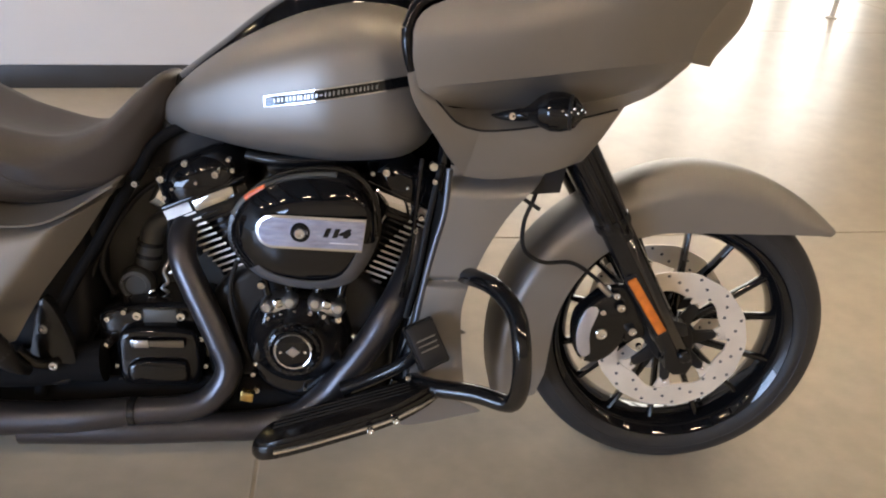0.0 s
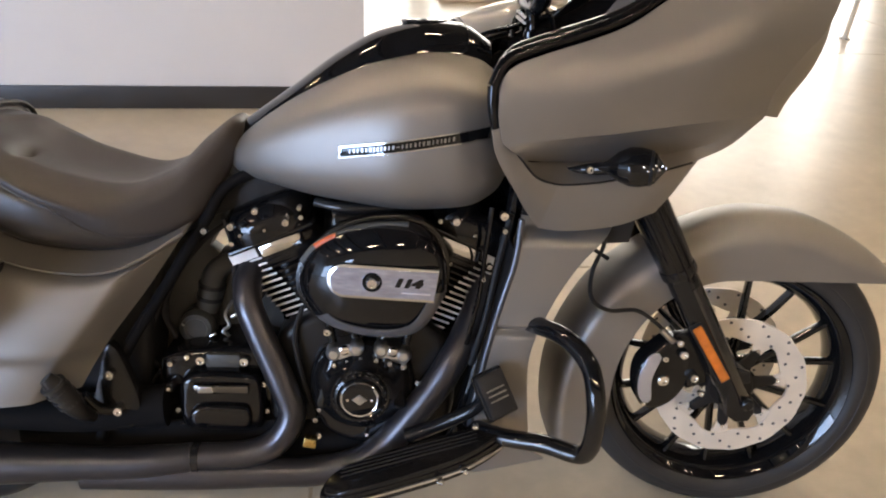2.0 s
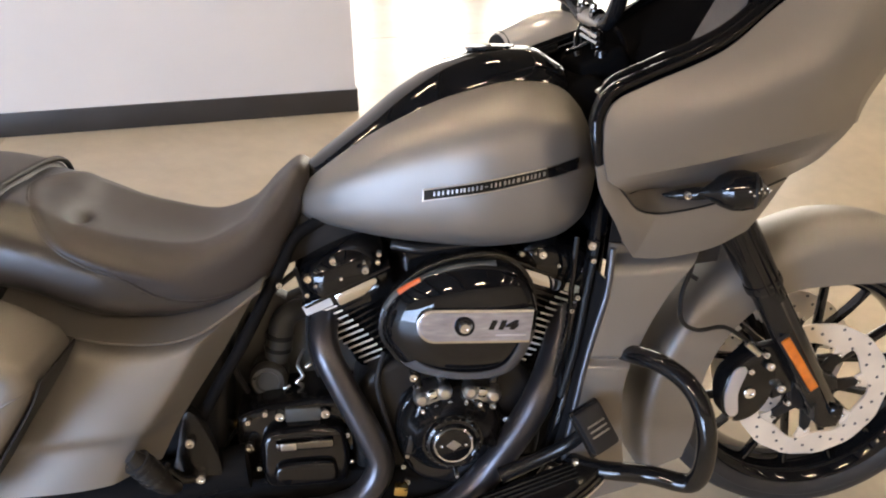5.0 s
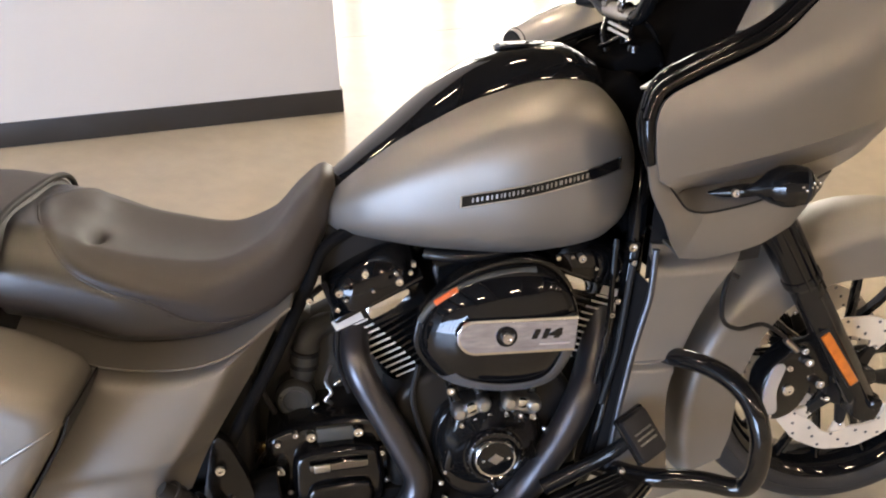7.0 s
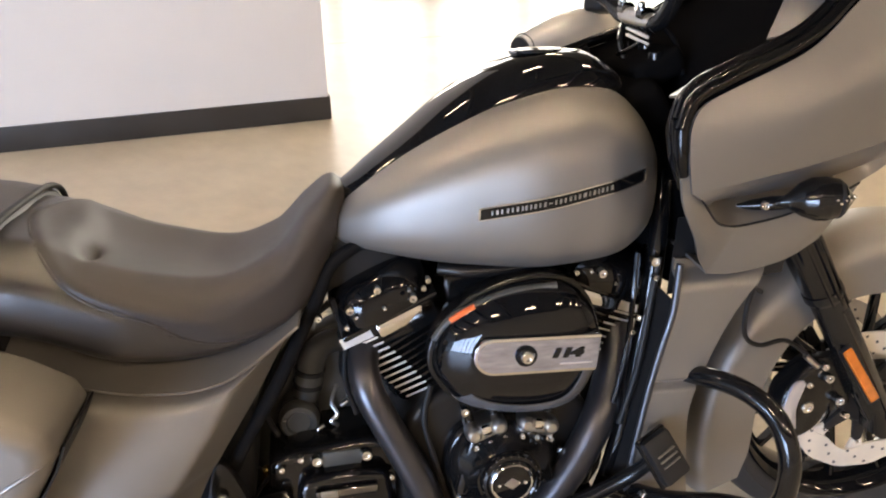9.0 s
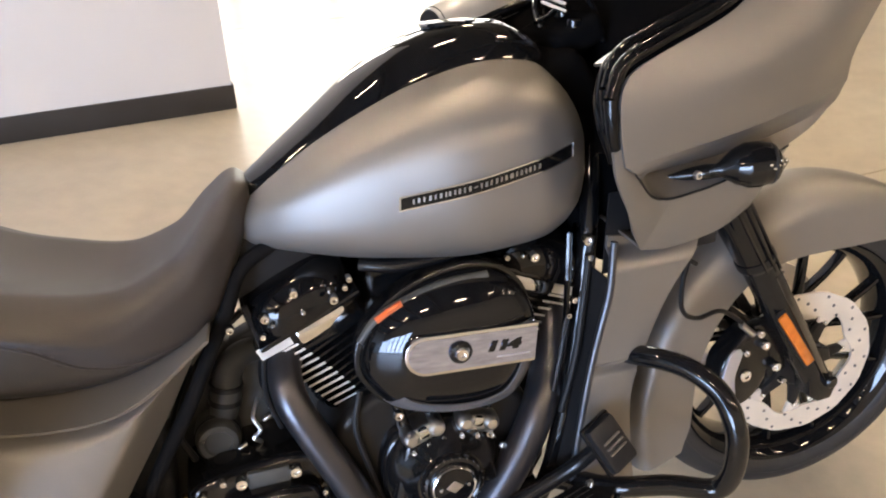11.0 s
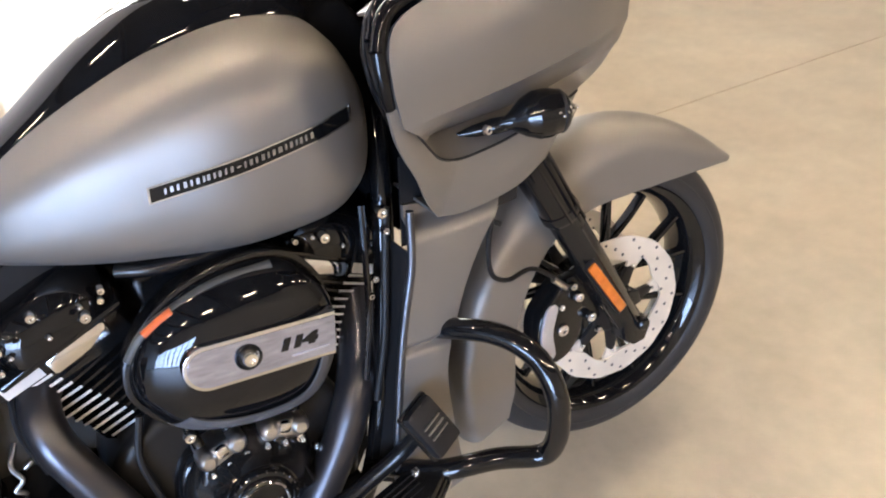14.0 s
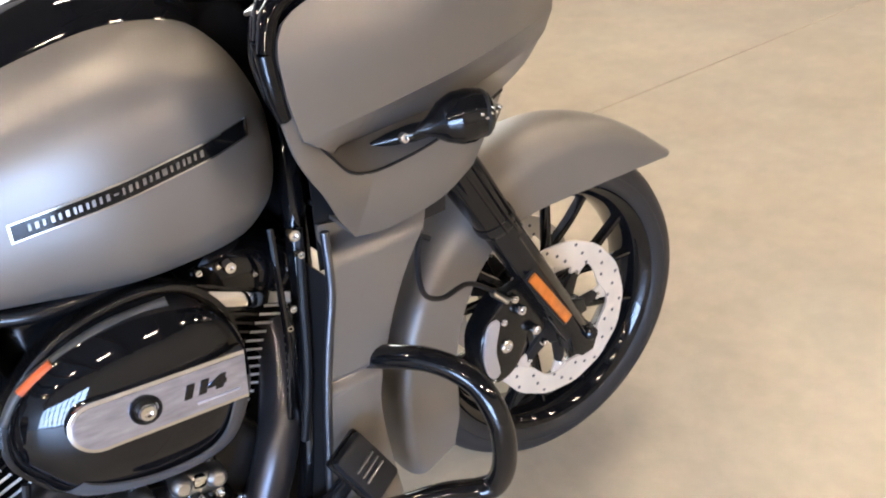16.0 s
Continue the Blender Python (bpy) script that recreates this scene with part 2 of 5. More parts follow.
def tube(keys, radius, n=None, sides=12, closed=False, bm=None, raw=False):
    """A bent tube; radius is one number, or one for each key."""
    n = n or max(8, 8 * len(keys))
    path = np.array(keys, float) if raw else spline(keys, n, closed)
    n = len(path)
    if np.ndim(radius):
        radius = np.interp(np.linspace(0, 1, n), np.linspace(0, 1, len(radius)), radius)
    else:
        radius = np.full(n, radius)
    tang = np.roll(path, -1, 0) - np.roll(path, 1, 0) if closed else np.gradient(path, axis=0)
    tang /= np.linalg.norm(tang, axis=1)[:, None]
    side = np.cross(tang[0], (0.3, 0.2, 0.93))
    side /= np.linalg.norm(side)
    rings = []
    for p, t, r in zip(path, tang, radius):
        side = side - t * (side @ t)
        side /= np.linalg.norm(side)
        up = np.cross(t, side)
        rings.append([p + r * (np.cos(a) * side + np.sin(a) * up) for a in np.linspace(0, 2 * np.pi, sides, endpoint=False)])
    return loft(rings, not closed, closed, bm)


def lathe(profile, center, sides=64, closed=True, bm=None):
    """Turns (radius, y) round the y axis through center."""
    rings = []
    for a in np.linspace(0, 2 * np.pi, sides, endpoint=False):
        rings.append([(center[0] + r * np.cos(a), center[1] + y, center[2] + r * np.sin(a)) for r, y in profile])
    bm = bm or bmesh.new()
    vs = [[bm.verts.new(p) for p in r] for r in rings]
    k = len(profile)
    for i in range(sides):
        a, b = vs[i], vs[(i + 1) % sides]
        for j in range(k if closed else k - 1):
            bm.faces.new((a[j], b[j], b[(j + 1) % k], a[(j + 1) % k]))
    if not closed:
        bmesh.ops.holes_fill(bm, edges=[e for e in bm.edges if e.is_boundary])
    return bm


def box(size, at=(0, 0, 0), turn=(0, 0, 0), bevel=0.003, segs=2, bm=None):
    own = bmesh.new()
    bmesh.ops.create_cube(own, size=1)
    bmesh.ops.scale(own, vec=size, verts=own.verts[:])
    if bevel:
        bmesh.ops.bevel(own, geom=own.edges[:], offset=min(bevel, min(size) * 0.45), segments=segs, affect="EDGES", profile=0.5)
    own.transform(pose(*at, *turn))
    return join(bm, own)


def join(bm, own):
    if bm is None:
        return own
    me = bpy.data.meshes.new("scrap")
    own.to_mesh(me)
    own.free()
    bm.from_mesh(me)
    bpy.data.meshes.remove(me)
    return bm


def slab(outline, y0, y1, bevel=0.004, segs=3, shear=None, bm=None):
    """An outline in x and z, extruded from y0 (near) to y1, with rounded near edges."""
    own = bmesh.new()
    near = [own.verts.new((x, y0, z)) for x, z in outline]
    far = [own.verts.new((x, y1, z)) for x, z in outline]
    f = own.faces.new(near)
    own.faces.new(far[::-1])
    k = len(outline)
    for i in range(k):
        own.faces.new((near[i], far[i], far[(i + 1) % k], near[(i + 1) % k]))
    bmesh.ops.recalc_face_normals(own, faces=own.faces[:])
    if bevel:
        bmesh.ops.bevel(own, geom=list(f.edges), offset=bevel, segments=segs, affect="EDGES", profile=0.5)
    if shear:
        for v in own.verts:
            v.co.y += shear(v.co.x, v.co.z)
    return join(bm, own)


def coons(bottom, top, left, right, nu=28, nv=16, bulge=0.0):
    """A smooth sheet between four edge curves; bulge pushes its middle to the near side."""
    B, T, L, R = spline(bottom, nu), spline(top, nu), spline(left, nv), spline(right, nv)
    u, v = np.linspace(0, 1, nu)[:, None, None], np.linspace(0, 1, nv)[None, :, None]
    P = ((1 - v) * B[:, None] + v * T[:, None] + (1 - u) * L[None] + u * R[None]
         - (1 - u) * (1 - v) * B[0] - u * (1 - v) * B[-1] - (1 - u) * v * T[0] - u * v * T[-1])
    P[:, :, 1] -= (bulge * 16 * u * (1 - u) * v * (1 - v))[:, :, 0]
    return P


def shell(P, thick=0.004, roll=0.004, bm=None):
    """A sheet of points made solid, its rim rolled inward."""
    P = np.array(P)
    nu, nv = P.shape[:2]
    n = np.cross(np.gradient(P, axis=0), np.gradient(P, axis=1))
    n /= np.maximum(np.linalg.norm(n, axis=2), 1e-9)[:, :, None]
    if n[:, :, 1].mean() > 0:
        n = -n
    own = bmesh.new()
    front = [[own.verts.new(P[i, j]) for j in range(nv)] for i in range(nu)]
    back = [[own.verts.new(P[i, j] - n[i, j] * thick) for j in range(nv)] for i in range(nu)]
    for i in range(nu - 1):
        for j in range(nv - 1):
            own.faces.new((front[i][j], front[i + 1][j], front[i + 1][j + 1], front[i][j + 1]))
            own.faces.new((back[i][j], back[i][j + 1], back[i + 1][j + 1], back[i + 1][j]))
    rim = [(i, 0) for i in range(nu)] + [(nu - 1, j) for j in range(1, nv)] + [(i, nv - 1) for i in range(nu - 2, -1, -1)] + [(0, j) for j in range(nv - 2, 0, -1)]
    for (a, b), (c, d) in zip(rim, rim[1:] + rim[:1]):
        own.faces.new((front[a][b], back[a][b], back[c][d], front[c][d]))
    return join(bm, own)


def bolt_mesh(r, h):
    """A domed cap bolt with a hex socket, its head towards -y."""
    return lathe([(0.0005, -h * 0.55), (r * 0.42, -h * 0.55), (r * 0.46, -h), (r * 0.8, -h), (r * 0.97, -h * 0.75), (r, -h * 0.5), (r, 0), (0.0005, 0)],
                 (0, 0, 0), 14)


def bolt_at(parent, p, r=0.009, h=0.008, mat=None, turn=(0, 0, 0), label=""):
    ob = part("bolt", bolt_mesh(r * 0.84, h), mat or BOLT, parent, label)
    ob.matrix_basis = pose(*p, *turn)
    return ob


# ---- the showroom ----
SLAB_TURN = 4.1
FLOOR = -0.010


def floor_and_slabs():
    """A bed with square slabs on it, parted by saw cuts."""
    bm = bmesh.new()
    bmesh.ops.create_grid(bm, x_segments=1, y_segments=1, size=14)
    bm.transform(pose(0, 2, FLOOR - 0.004))
    ground = part("floor", bm, JOINT, None, smooth=False)
    tagged(ground, "polished tan concrete showroom floor with saw-cut joints", "floor", kind="structure")
    side, wide = 3.6, 7.0
    own = bmesh.new()
    bmesh.ops.create_cube(own, size=1)
    bmesh.ops.scale(own, vec=(wide - 0.008, side - 0.008, 0.03), verts=own.verts[:])
    own.transform(pose(0, 0, -0.0152))
    top = [e for e in own.edges if all(v.co.z > -0.01 for v in e.verts)]
    bmesh.ops.bevel(own, geom=top, offset=0.002, segments=1, affect="EDGES")
    first = part("floor_slab", own, CONCRETE, ground)
    corner = pose(-0.965, 1.05, FLOOR, 0, 0, SLAB_TURN)
    first.matrix_basis = corner @ pose(wide / 2 - 1.635, side / 2, 0)
    for i in range(-2, 2):
        for j in range(-3, 4):
            if (i, j) != (0, 0):
                o = new("floor_slab", first.data)
                o.parent = ground
                o.matrix_basis = corner @ pose(wide * (i + 0.5) - (1.635 if j >= 0 else 0), side * (j + 0.5), 0)
    return ground


floor_and_slabs()


def wall(name, a, b, height, thick, mat, label, z0=FLOOR):
    """A straight wall from a to b; its thickness lies to the left of the way."""
    a, b = Vector(a), Vector(b)
    run = b - a
    bm = box((run.length, thick, height), (run.length / 2, thick / 2, z0 + height / 2), bevel=0)
    ob = part(name, bm, mat, None, smooth=False)
    ob.matrix_basis = pose(a.x, a.y, 0, 0, 0, math.degrees(math.atan2(run.y, run.x)))
    return tagged(ob, label, "wall", kind="structure")


# the partition behind the machine, with its vinyl base
PART_A, PART_B = (-6.0, 2.395), (-0.930, 2.960)
part_turn = math.degrees(math.atan2(PART_B[1] - PART_A[1], PART_B[0] - PART_A[0]))
part_run = math.dist(PART_A, PART_B)
wall("wall_partition", PART_A, PART_B, 3.2, 0.14, WALL, "pale grey painted partition wall behind the motorcycle")
bm = box((part_run + 0.008, 0.012, 0.125), (part_run / 2 + 0.004, -0.006, 0.0625), bevel=0.004)
box((0.012, 0.14, 0.125), (part_run + 0.006, 0.07, 0.0625), bevel=0.004, bm=bm)
ob = part("baseboard", bm, BASE, None)
ob.matrix_basis = pose(*PART_A, FLOOR, 0, 0, part_turn)
tagged(ob, "black vinyl base along the foot of the partition", "baseboard", kind="structure")

# the unseen room closed round it, wall tones chosen for reflections and bounce
X0, X1, Y0, Y1, H = -11.0, 9.5, -6.0, 10.0, 4.6
ceiling_bm = box((X1 - X0 + 0.4, Y1 - Y0 + 0.4, 0.2), ((X0 + X1) / 2, (Y0 + Y1) / 2, H + 0.1), bevel=0)
for i in range(9):
    box((0.10, Y1 - Y0, 0.25), (X0 + 1.0 + i * 1.9, (Y0 + Y1) / 2, H - 0.125), bevel=0, bm=ceiling_bm)
tagged(part("ceiling", ceiling_bm, CEIL, None, smooth=False), "dark painted ceiling with exposed beams", "ceiling", kind="structure")
wall("wall_west", (X0, Y1), (X0, Y0), H, 0.2, WALL_DARK, "grey side wall of the showroom")
wall("wall_east", (X1, Y0), (X1, Y1), H, 0.2, WALL_DARK, "grey painted side wall of the showroom")


def window_wall(name, y, x0, x1, z0, z1, mat, out, label):
    """A wall along x with one wide opening; out is +1 or -1, the way to the outside."""
    bm = bmesh.new()
    t = 0.2
    yc = y + out * t / 2
    for a, b, c, d in ((X0, x0, FLOOR, H), (x1, X1, FLOOR, H), (x0, x1, FLOOR, z0), (x0, x1, z1, H)):
        if b - a > 0.01 and d - c > 0.01:
            box((b - a, t, d - c), ((a + b) / 2, yc, (c + d) / 2), bevel=0, bm=bm)
    return tagged(part(name, bm, mat, None, smooth=False), label, "wall", kind="structure")


def window(name, y, x0, x1, z0, z1, cols, rows, out, label):
    """An aluminium window of cols by rows lights in a wall along x."""
    w = new(name)
    tagged(w, label, "window", kind="structure")
    bm = bmesh.new()
    yc = y + out * 0.05
    for i in range(cols + 1):
        wide = 0.32 if out > 0 else 0.07
        box((wide, 0.07, z1 - z0), (x0 + (x1 - x0) * i / cols, yc, (z0 + z1) / 2), bevel=0.004, segs=1, bm=bm)
    part("window_frame", bm, ALU, w)
    bm = bmesh.new()
    for j in range(rows + 1):
        box((x1 - x0, 0.05, 0.05), ((x0 + x1) / 2, yc, z0 + (z1 - z0) * j / rows), bevel=0.004, segs=1, bm=bm)
    part("glazing_bar", bm, ALU, w)
    return w


window_wall("wall_north", Y1, -1.9, 6.3, 0.35, 3.85, WALL, 1, "pale end wall with a broad showroom window")
window("window_1", Y1, -1.9, 6.3, 0.35, 3.85, 6, 2, 1, "broad showroom window with dark aluminium bars")
window_wall("wall_south", Y0, -10.75, -4.65, 0.08, 2.72, WALL, -1, "pale wall with a gridded window to the sky")
window("window_2", Y0, -10.75, -4.65, 0.08, 2.72, 9, 4, -1, "gridded window with a blue sky outside")


def ceiling_light(x, y, length=0.55):
    lamp = new("ceiling_light")
    tagged(lamp, "slim linear strip light under the dark ceiling", "ceiling light", "strip lights")
    part("housing", box((length, 0.09, 0.06), (0, 0, 0.03), bevel=0.006), ALU, lamp)
    part("diffuser", box((length - 0.04, 0.06, 0.012), (0, 0, -0.006), bevel=0.003), LAMP, lamp)
    lamp.matrix_basis = pose(x, y, 3.9, 0, 0, SLAB_TURN)
    part("stem", tube([(-length / 3, 0, 0.05), (-length / 3, 0, 0.72)], 0.006, n=2, sides=6, raw=True), ALU, lamp)
    part("stem", tube([(length / 3, 0, 0.05), (length / 3, 0, 0.72)], 0.006, n=2, sides=6, raw=True), ALU, lamp)
    return lamp


first_light = ceiling_light(-1.0, -3.6)
# the outer lamps of this row are added to brighten floor and panels
for i in (-4, -3, -2, -1, 1, 2, 3, 4):
    copy_thing(first_light, pose(-1.0 + i * 1.9, -3.6, 3.9, 0, 0, SLAB_TURN))
# rows without a known place; the closer one is dense to brighten the floor
for y, n, gap in ((0.9, 7, 1.9), (5.4, 4, 2.85)):
    for i in range(n):
        copy_thing(first_light, pose(-4.4 + i * gap, y, 3.9, 0, 0, SLAB_TURN))


# a low plinth and a slim post further back on the floor
plinth = new("display_plinth")
tagged(plinth, "low white display plinth with a red band on the floor", "plinth")
plinth.matrix_basis = pose(0.28, 7.1, FLOOR, 0, 0, 4)
part("body", box((1.30, 0.7, 0.14), (0, 0, 0.071), bevel=0.006), WHITE, plinth)
part("kick_strip", box((1.31, 0.71, 0.016), (0, 0, 0.009), bevel=0.003), WHITE, plinth)
part("band", box((0.75, 0.004, 0.05), (0.05, -0.3515, 0.10), bevel=0.001), RED, plinth, "red printed band")
post = new("sign_post")
tagged(post, "slim white post with a round foot on the floor", "post")
post.matrix_basis = pose(3.25, 5.55, FLOOR, 0, 4, 0)
part("foot", lathe([(0.0005, -0.02), (0.035, -0.02), (0.05, -0.008), (0.05, 0.0), (0.0005, 0.0)], (0, 0, 0), 32), WHITE, post).matrix_basis = pose(0, 0, 0, -90, 0, 0)
part("pole", tube([(0, 0, 0.015), (0, 0, 1.4)], 0.022, n=2, sides=16, raw=True), WHITE, post)

# ---- the motorcycle, built upright and leaned on its stand ----
bike = new("motorcycle")
bike.matrix_basis = pose(0, 0, 0, -10.0)
tagged(bike, "matte grey touring motorcycle with gloss black engine parked on concrete", "motorcycle")
AX = (0, 0, 0.31)


def along(a, b, f):
    return tuple(np.array(a) + (np.array(b) - np.array(a)) * f)


# front wheel
def front_wheel():
    rim = lathe([(0.246, -0.054), (0.240, -0.060), (0.231, -0.054), (0.224, -0.046), (0.216, -0.034), (0.211, -0.012), (0.211, 0.012), (0.216, 0.034),
                 (0.224, 0.046), (0.231, 0.054), (0.240, 0.060), (0.246, 0.054), (0.236, 0.044), (0.226, 0.02), (0.226, -0.02), (0.236, -0.044)], AX, 96)
    wheel = part("front_wheel", rim, GLOSS, bike, "gloss black cast front wheel with slim spokes", angle=30)
    wheel.matrix_basis = pose(0.017, 0.014, 0.3205, 3, 0, -5) @ Matrix.Scale(1.045, 4) @ pose(0, 0, -0.31)
    tyre = lathe([(0.240, -0.052), (0.247, -0.061), (0.262, -0.065), (0.280, -0.063), (0.296, -0.053), (0.306, -0.036), (0.311, -0.015), (0.312, 0),
                  (0.311, 0.015), (0.306, 0.036), (0.296, 0.053), (0.280, 0.063), (0.262, 0.065), (0.247, 0.061), (0.240, 0.052), (0.236, 0)], AX, 112)
    part("tyre", tyre, RUBBER, wheel, "black rubber front tyre")
    bead = lathe([(0.2655, -0.0652), (0.2675, -0.0662), (0.2695, -0.0650), (0.2675, -0.063)], AX, 96)
    part("sidewall_rib", bead, RUBBER, wheel)
    hub = lathe([(0.0135, -0.080), (0.040, -0.080), (0.046, -0.072), (0.040, -0.05), (0.033, -0.02), (0.033, 0.02), (0.040, 0.05), (0.046, 0.072), (0.040, 0.08), (0.0135, 0.080)], AX, 40)
    part("hub", hub, GLOSS, wheel)
    n = 14
    for i in range(n):
        a = radians(10 + 360 * i / n)
        keys = [(0.030, -0.030 if i % 2 else 0.030, 0), (0.09, -0.032 if i % 2 else 0.02, 0), (0.16, -0.030 if i % 2 else -0.005, 0), (0.218, -0.028 if i % 2 else -0.018, 0)]
        rings = []
        for (r, y, _), w in zip(spline(keys, 8), np.linspace(0.009, 0.0055, 8)):
            rings.append([(r, y - 0.010, -w * 0.7), (r, y - 0.012, 0), (r, y - 0.010, w * 0.7), (r, y, w), (r, y + 0.010, w * 0.7), (r, y + 0.012, 0), (r, y + 0.010, -w * 0.7), (r, y, -w)])
        spoke = part("spoke", loft(rings), GLOSS, wheel)
        spoke.matrix_basis = pose(*AX) @ pose(0, 0, 0, 0, -math.degrees(a), 0)
    for s in (-1, 1):
        brake_disc(wheel, s)
    valve = part("valve", tube([(0.19, 0, 0), (0.216, 0, 0)], 0.004, n=2, sides=8, raw=True), RUBBER, wheel)
    valve.matrix_basis = pose(*AX) @ pose(0, 0, 0, 0, 62, 0)
    return wheel


def brake_disc(wheel, s):
    """A floating disc: drilled ring with wavy edges on a black carrier."""
    bm = bmesh.new()
    edges = [0.112, 0.1275, 0.142, 0.1575]
    n = 42

    def at(r, a, inner=False, outer=False):
        if inner:
            r += 0.0060 * np.cos(7 * a)
        if outer:
            r += 0.0008 * np.sign(np.cos(14 * a)) * min(1, abs(np.cos(14 * a)) * 2)
        return (r * np.cos(a), 0, r * np.sin(a))
    for k in range(3):
        r0, r1 = edges[k], edges[k + 1]
        for i in range(n):
            a0, a1 = 2 * np.pi * i / n, 2 * np.pi * (i + 1) / n
            am, rm = (a0 + a1) / 2, (r0 + r1) / 2
            f = dict(inner=k == 0), dict(outer=k == 2)
            ring = [at(r0, a0, **f[0]), at(r0, am, **f[0]), at(r0, a1, **f[0]), at(rm, a1), at(r1, a1, **f[1]), at(r1, am, **f[1]), at(r1, a0, **f[1]), at(rm, a0)]
            vs = [bm.verts.new(p) for p in ring]
            if (i + k * 2) % 3 == 0:
                h = 0.0037
                cx, cz = rm * np.cos(am), rm * np.sin(am)
                ho = []
                for p in ring:
                    d = np.array([p[0] - cx, p[2] - cz])
                    d /= np.linalg.norm(d)
                    ho.append(bm.verts.new((cx + h * d[0], 0, cz + h * d[1])))
                for j in range(8):
                    bm.faces.new((vs[j], vs[(j + 1) % 8], ho[(j + 1) % 8], ho[j]))
                # the hole is closed with grey, toned like the view through it
                bm.faces.new(ho).material_index = 1
            else:
                bm.faces.new(vs)
    bmesh.ops.remove_doubles(bm, verts=bm.verts[:], dist=0.0003)
    bmesh.ops.recalc_face_normals(bm, faces=bm.faces[:])
    bmesh.ops.solidify(bm, geom=bm.faces[:], thickness=0.005)
    disc = part("brake_disc", bm, [STEEL, FACET], wheel, "drilled steel brake disc with a wavy edge", angle=25)
    y = s * 0.077
    disc.matrix_basis = pose(-0.008, y, 0.31) @ Matrix.Scale(0.955, 4)
    # carrier: a black star with broad webs, and the pale lugs that hold the ring
    for i in range(7):
        a = 360 * i / 7 + 12
        w = part("carrier_arm", slab([(0.020, -0.020), (0.060, -0.013), (0.092, -0.009), (0.098, 0), (0.092, 0.009), (0.060, 0.013), (0.020, 0.020)], -0.004, 0.004, 0.002), PLASTIC, disc)
        w.matrix_basis = pose(0, 0, 0, 0, -a, 0)
        lug = part("lug", slab([(0.092, -0.012), (0.100, -0.013), (0.114, -0.020), (0.116, 0), (0.114, 0.020), (0.100, 0.013), (0.092, 0.012), (0.088, 0)], -0.0025, 0.0025, 0.001), STEEL, disc)
        lug.matrix_basis = pose(0, 0, 0, 0, -a, 0)
        b = bolt_at(disc, (0, 0, 0), 0.0055, 0.004)
        b.matrix_basis = pose(0, 0, 0, 0, -a, 0) @ pose(0.097, -0.0035, 0)
    part("carrier_hub", lathe([(0.014, -0.006), (0.045, -0.006), (0.050, -0.002), (0.050, 0.004), (0.014, 0.004)], (0, 0, 0), 32), PLASTIC, disc)
    return disc


front_wheel()
part("front_axle", lathe([(0.0005, -0.158), (0.009, -0.158), (0.013, -0.154), (0.013, -0.142), (0.017, -0.140), (0.017, 0.12), (0.0005, 0.12)], (0.003, 0, 0.318), 20), SATIN, bike)


# front fender: a hoop round the axle with deep skirts
def fender():
    rings = []
    for d in np.linspace(39.5, 200, 64):
        crown = ease((37, 45, 60, 90, 115, 150, 180, 200), (0.412, 0.407, 0.396, 0.382, 0.366, 0.367, 0.381, 0.395), d)
        skirt = ease((37, 41, 48, 60, 75, 90, 108, 130, 156, 176, 190, 200), (0.402, 0.376, 0.336, 0.289, 0.259, 0.25, 0.256, 0.262, 0.262, 0.262, 0.272, 0.305), d)
        half = ease((37, 50, 120, 150, 200), (0.080, 0.090, 0.091, 0.096, 0.102), d)
        a = radians(d)
        flat = ease((37, 115, 150, 200), (0.90, 0.84, 0.50, 0.40), d)
        shoulder = max(crown - ease((37, 115, 150, 200), (0.060, 0.060, 0.036, 0.030), d), skirt + 0.3 * (crown - skirt))
        outer, inner = [], []
        for off, out in ((0.0, outer), (0.004, inner)):
            out.append((-(half - off), skirt))
            out.append((-(half - off), skirt * 0.5 + shoulder * 0.5))
            for q in np.linspace(0, np.pi, 19):
                out.append((-(half - off) * np.sign(np.cos(q)) * abs(np.cos(q)) ** flat, shoulder + (crown - off - shoulder) * np.sin(q) ** 0.95))
            out.append((half - off, skirt * 0.5 + shoulder * 0.5))
            out.append((half - off, skirt))
        rings.append([(AX[0] + r * np.cos(a), y, AX[2] + r * np.sin(a)) for y, r in outer + inner[::-1]])
    return part("front_fender", loft(rings), DENIM, bike, "matte grey deep-skirted front fender", angle=50)


guard = fender()
bolt_at(guard, (-0.076, -0.092, 0.497), 0.0095, 0.014)

# fork legs
F0, F1 = np.array((0.0, -0.118, 0.30)), np.array((-0.3, -0.118, 0.83))


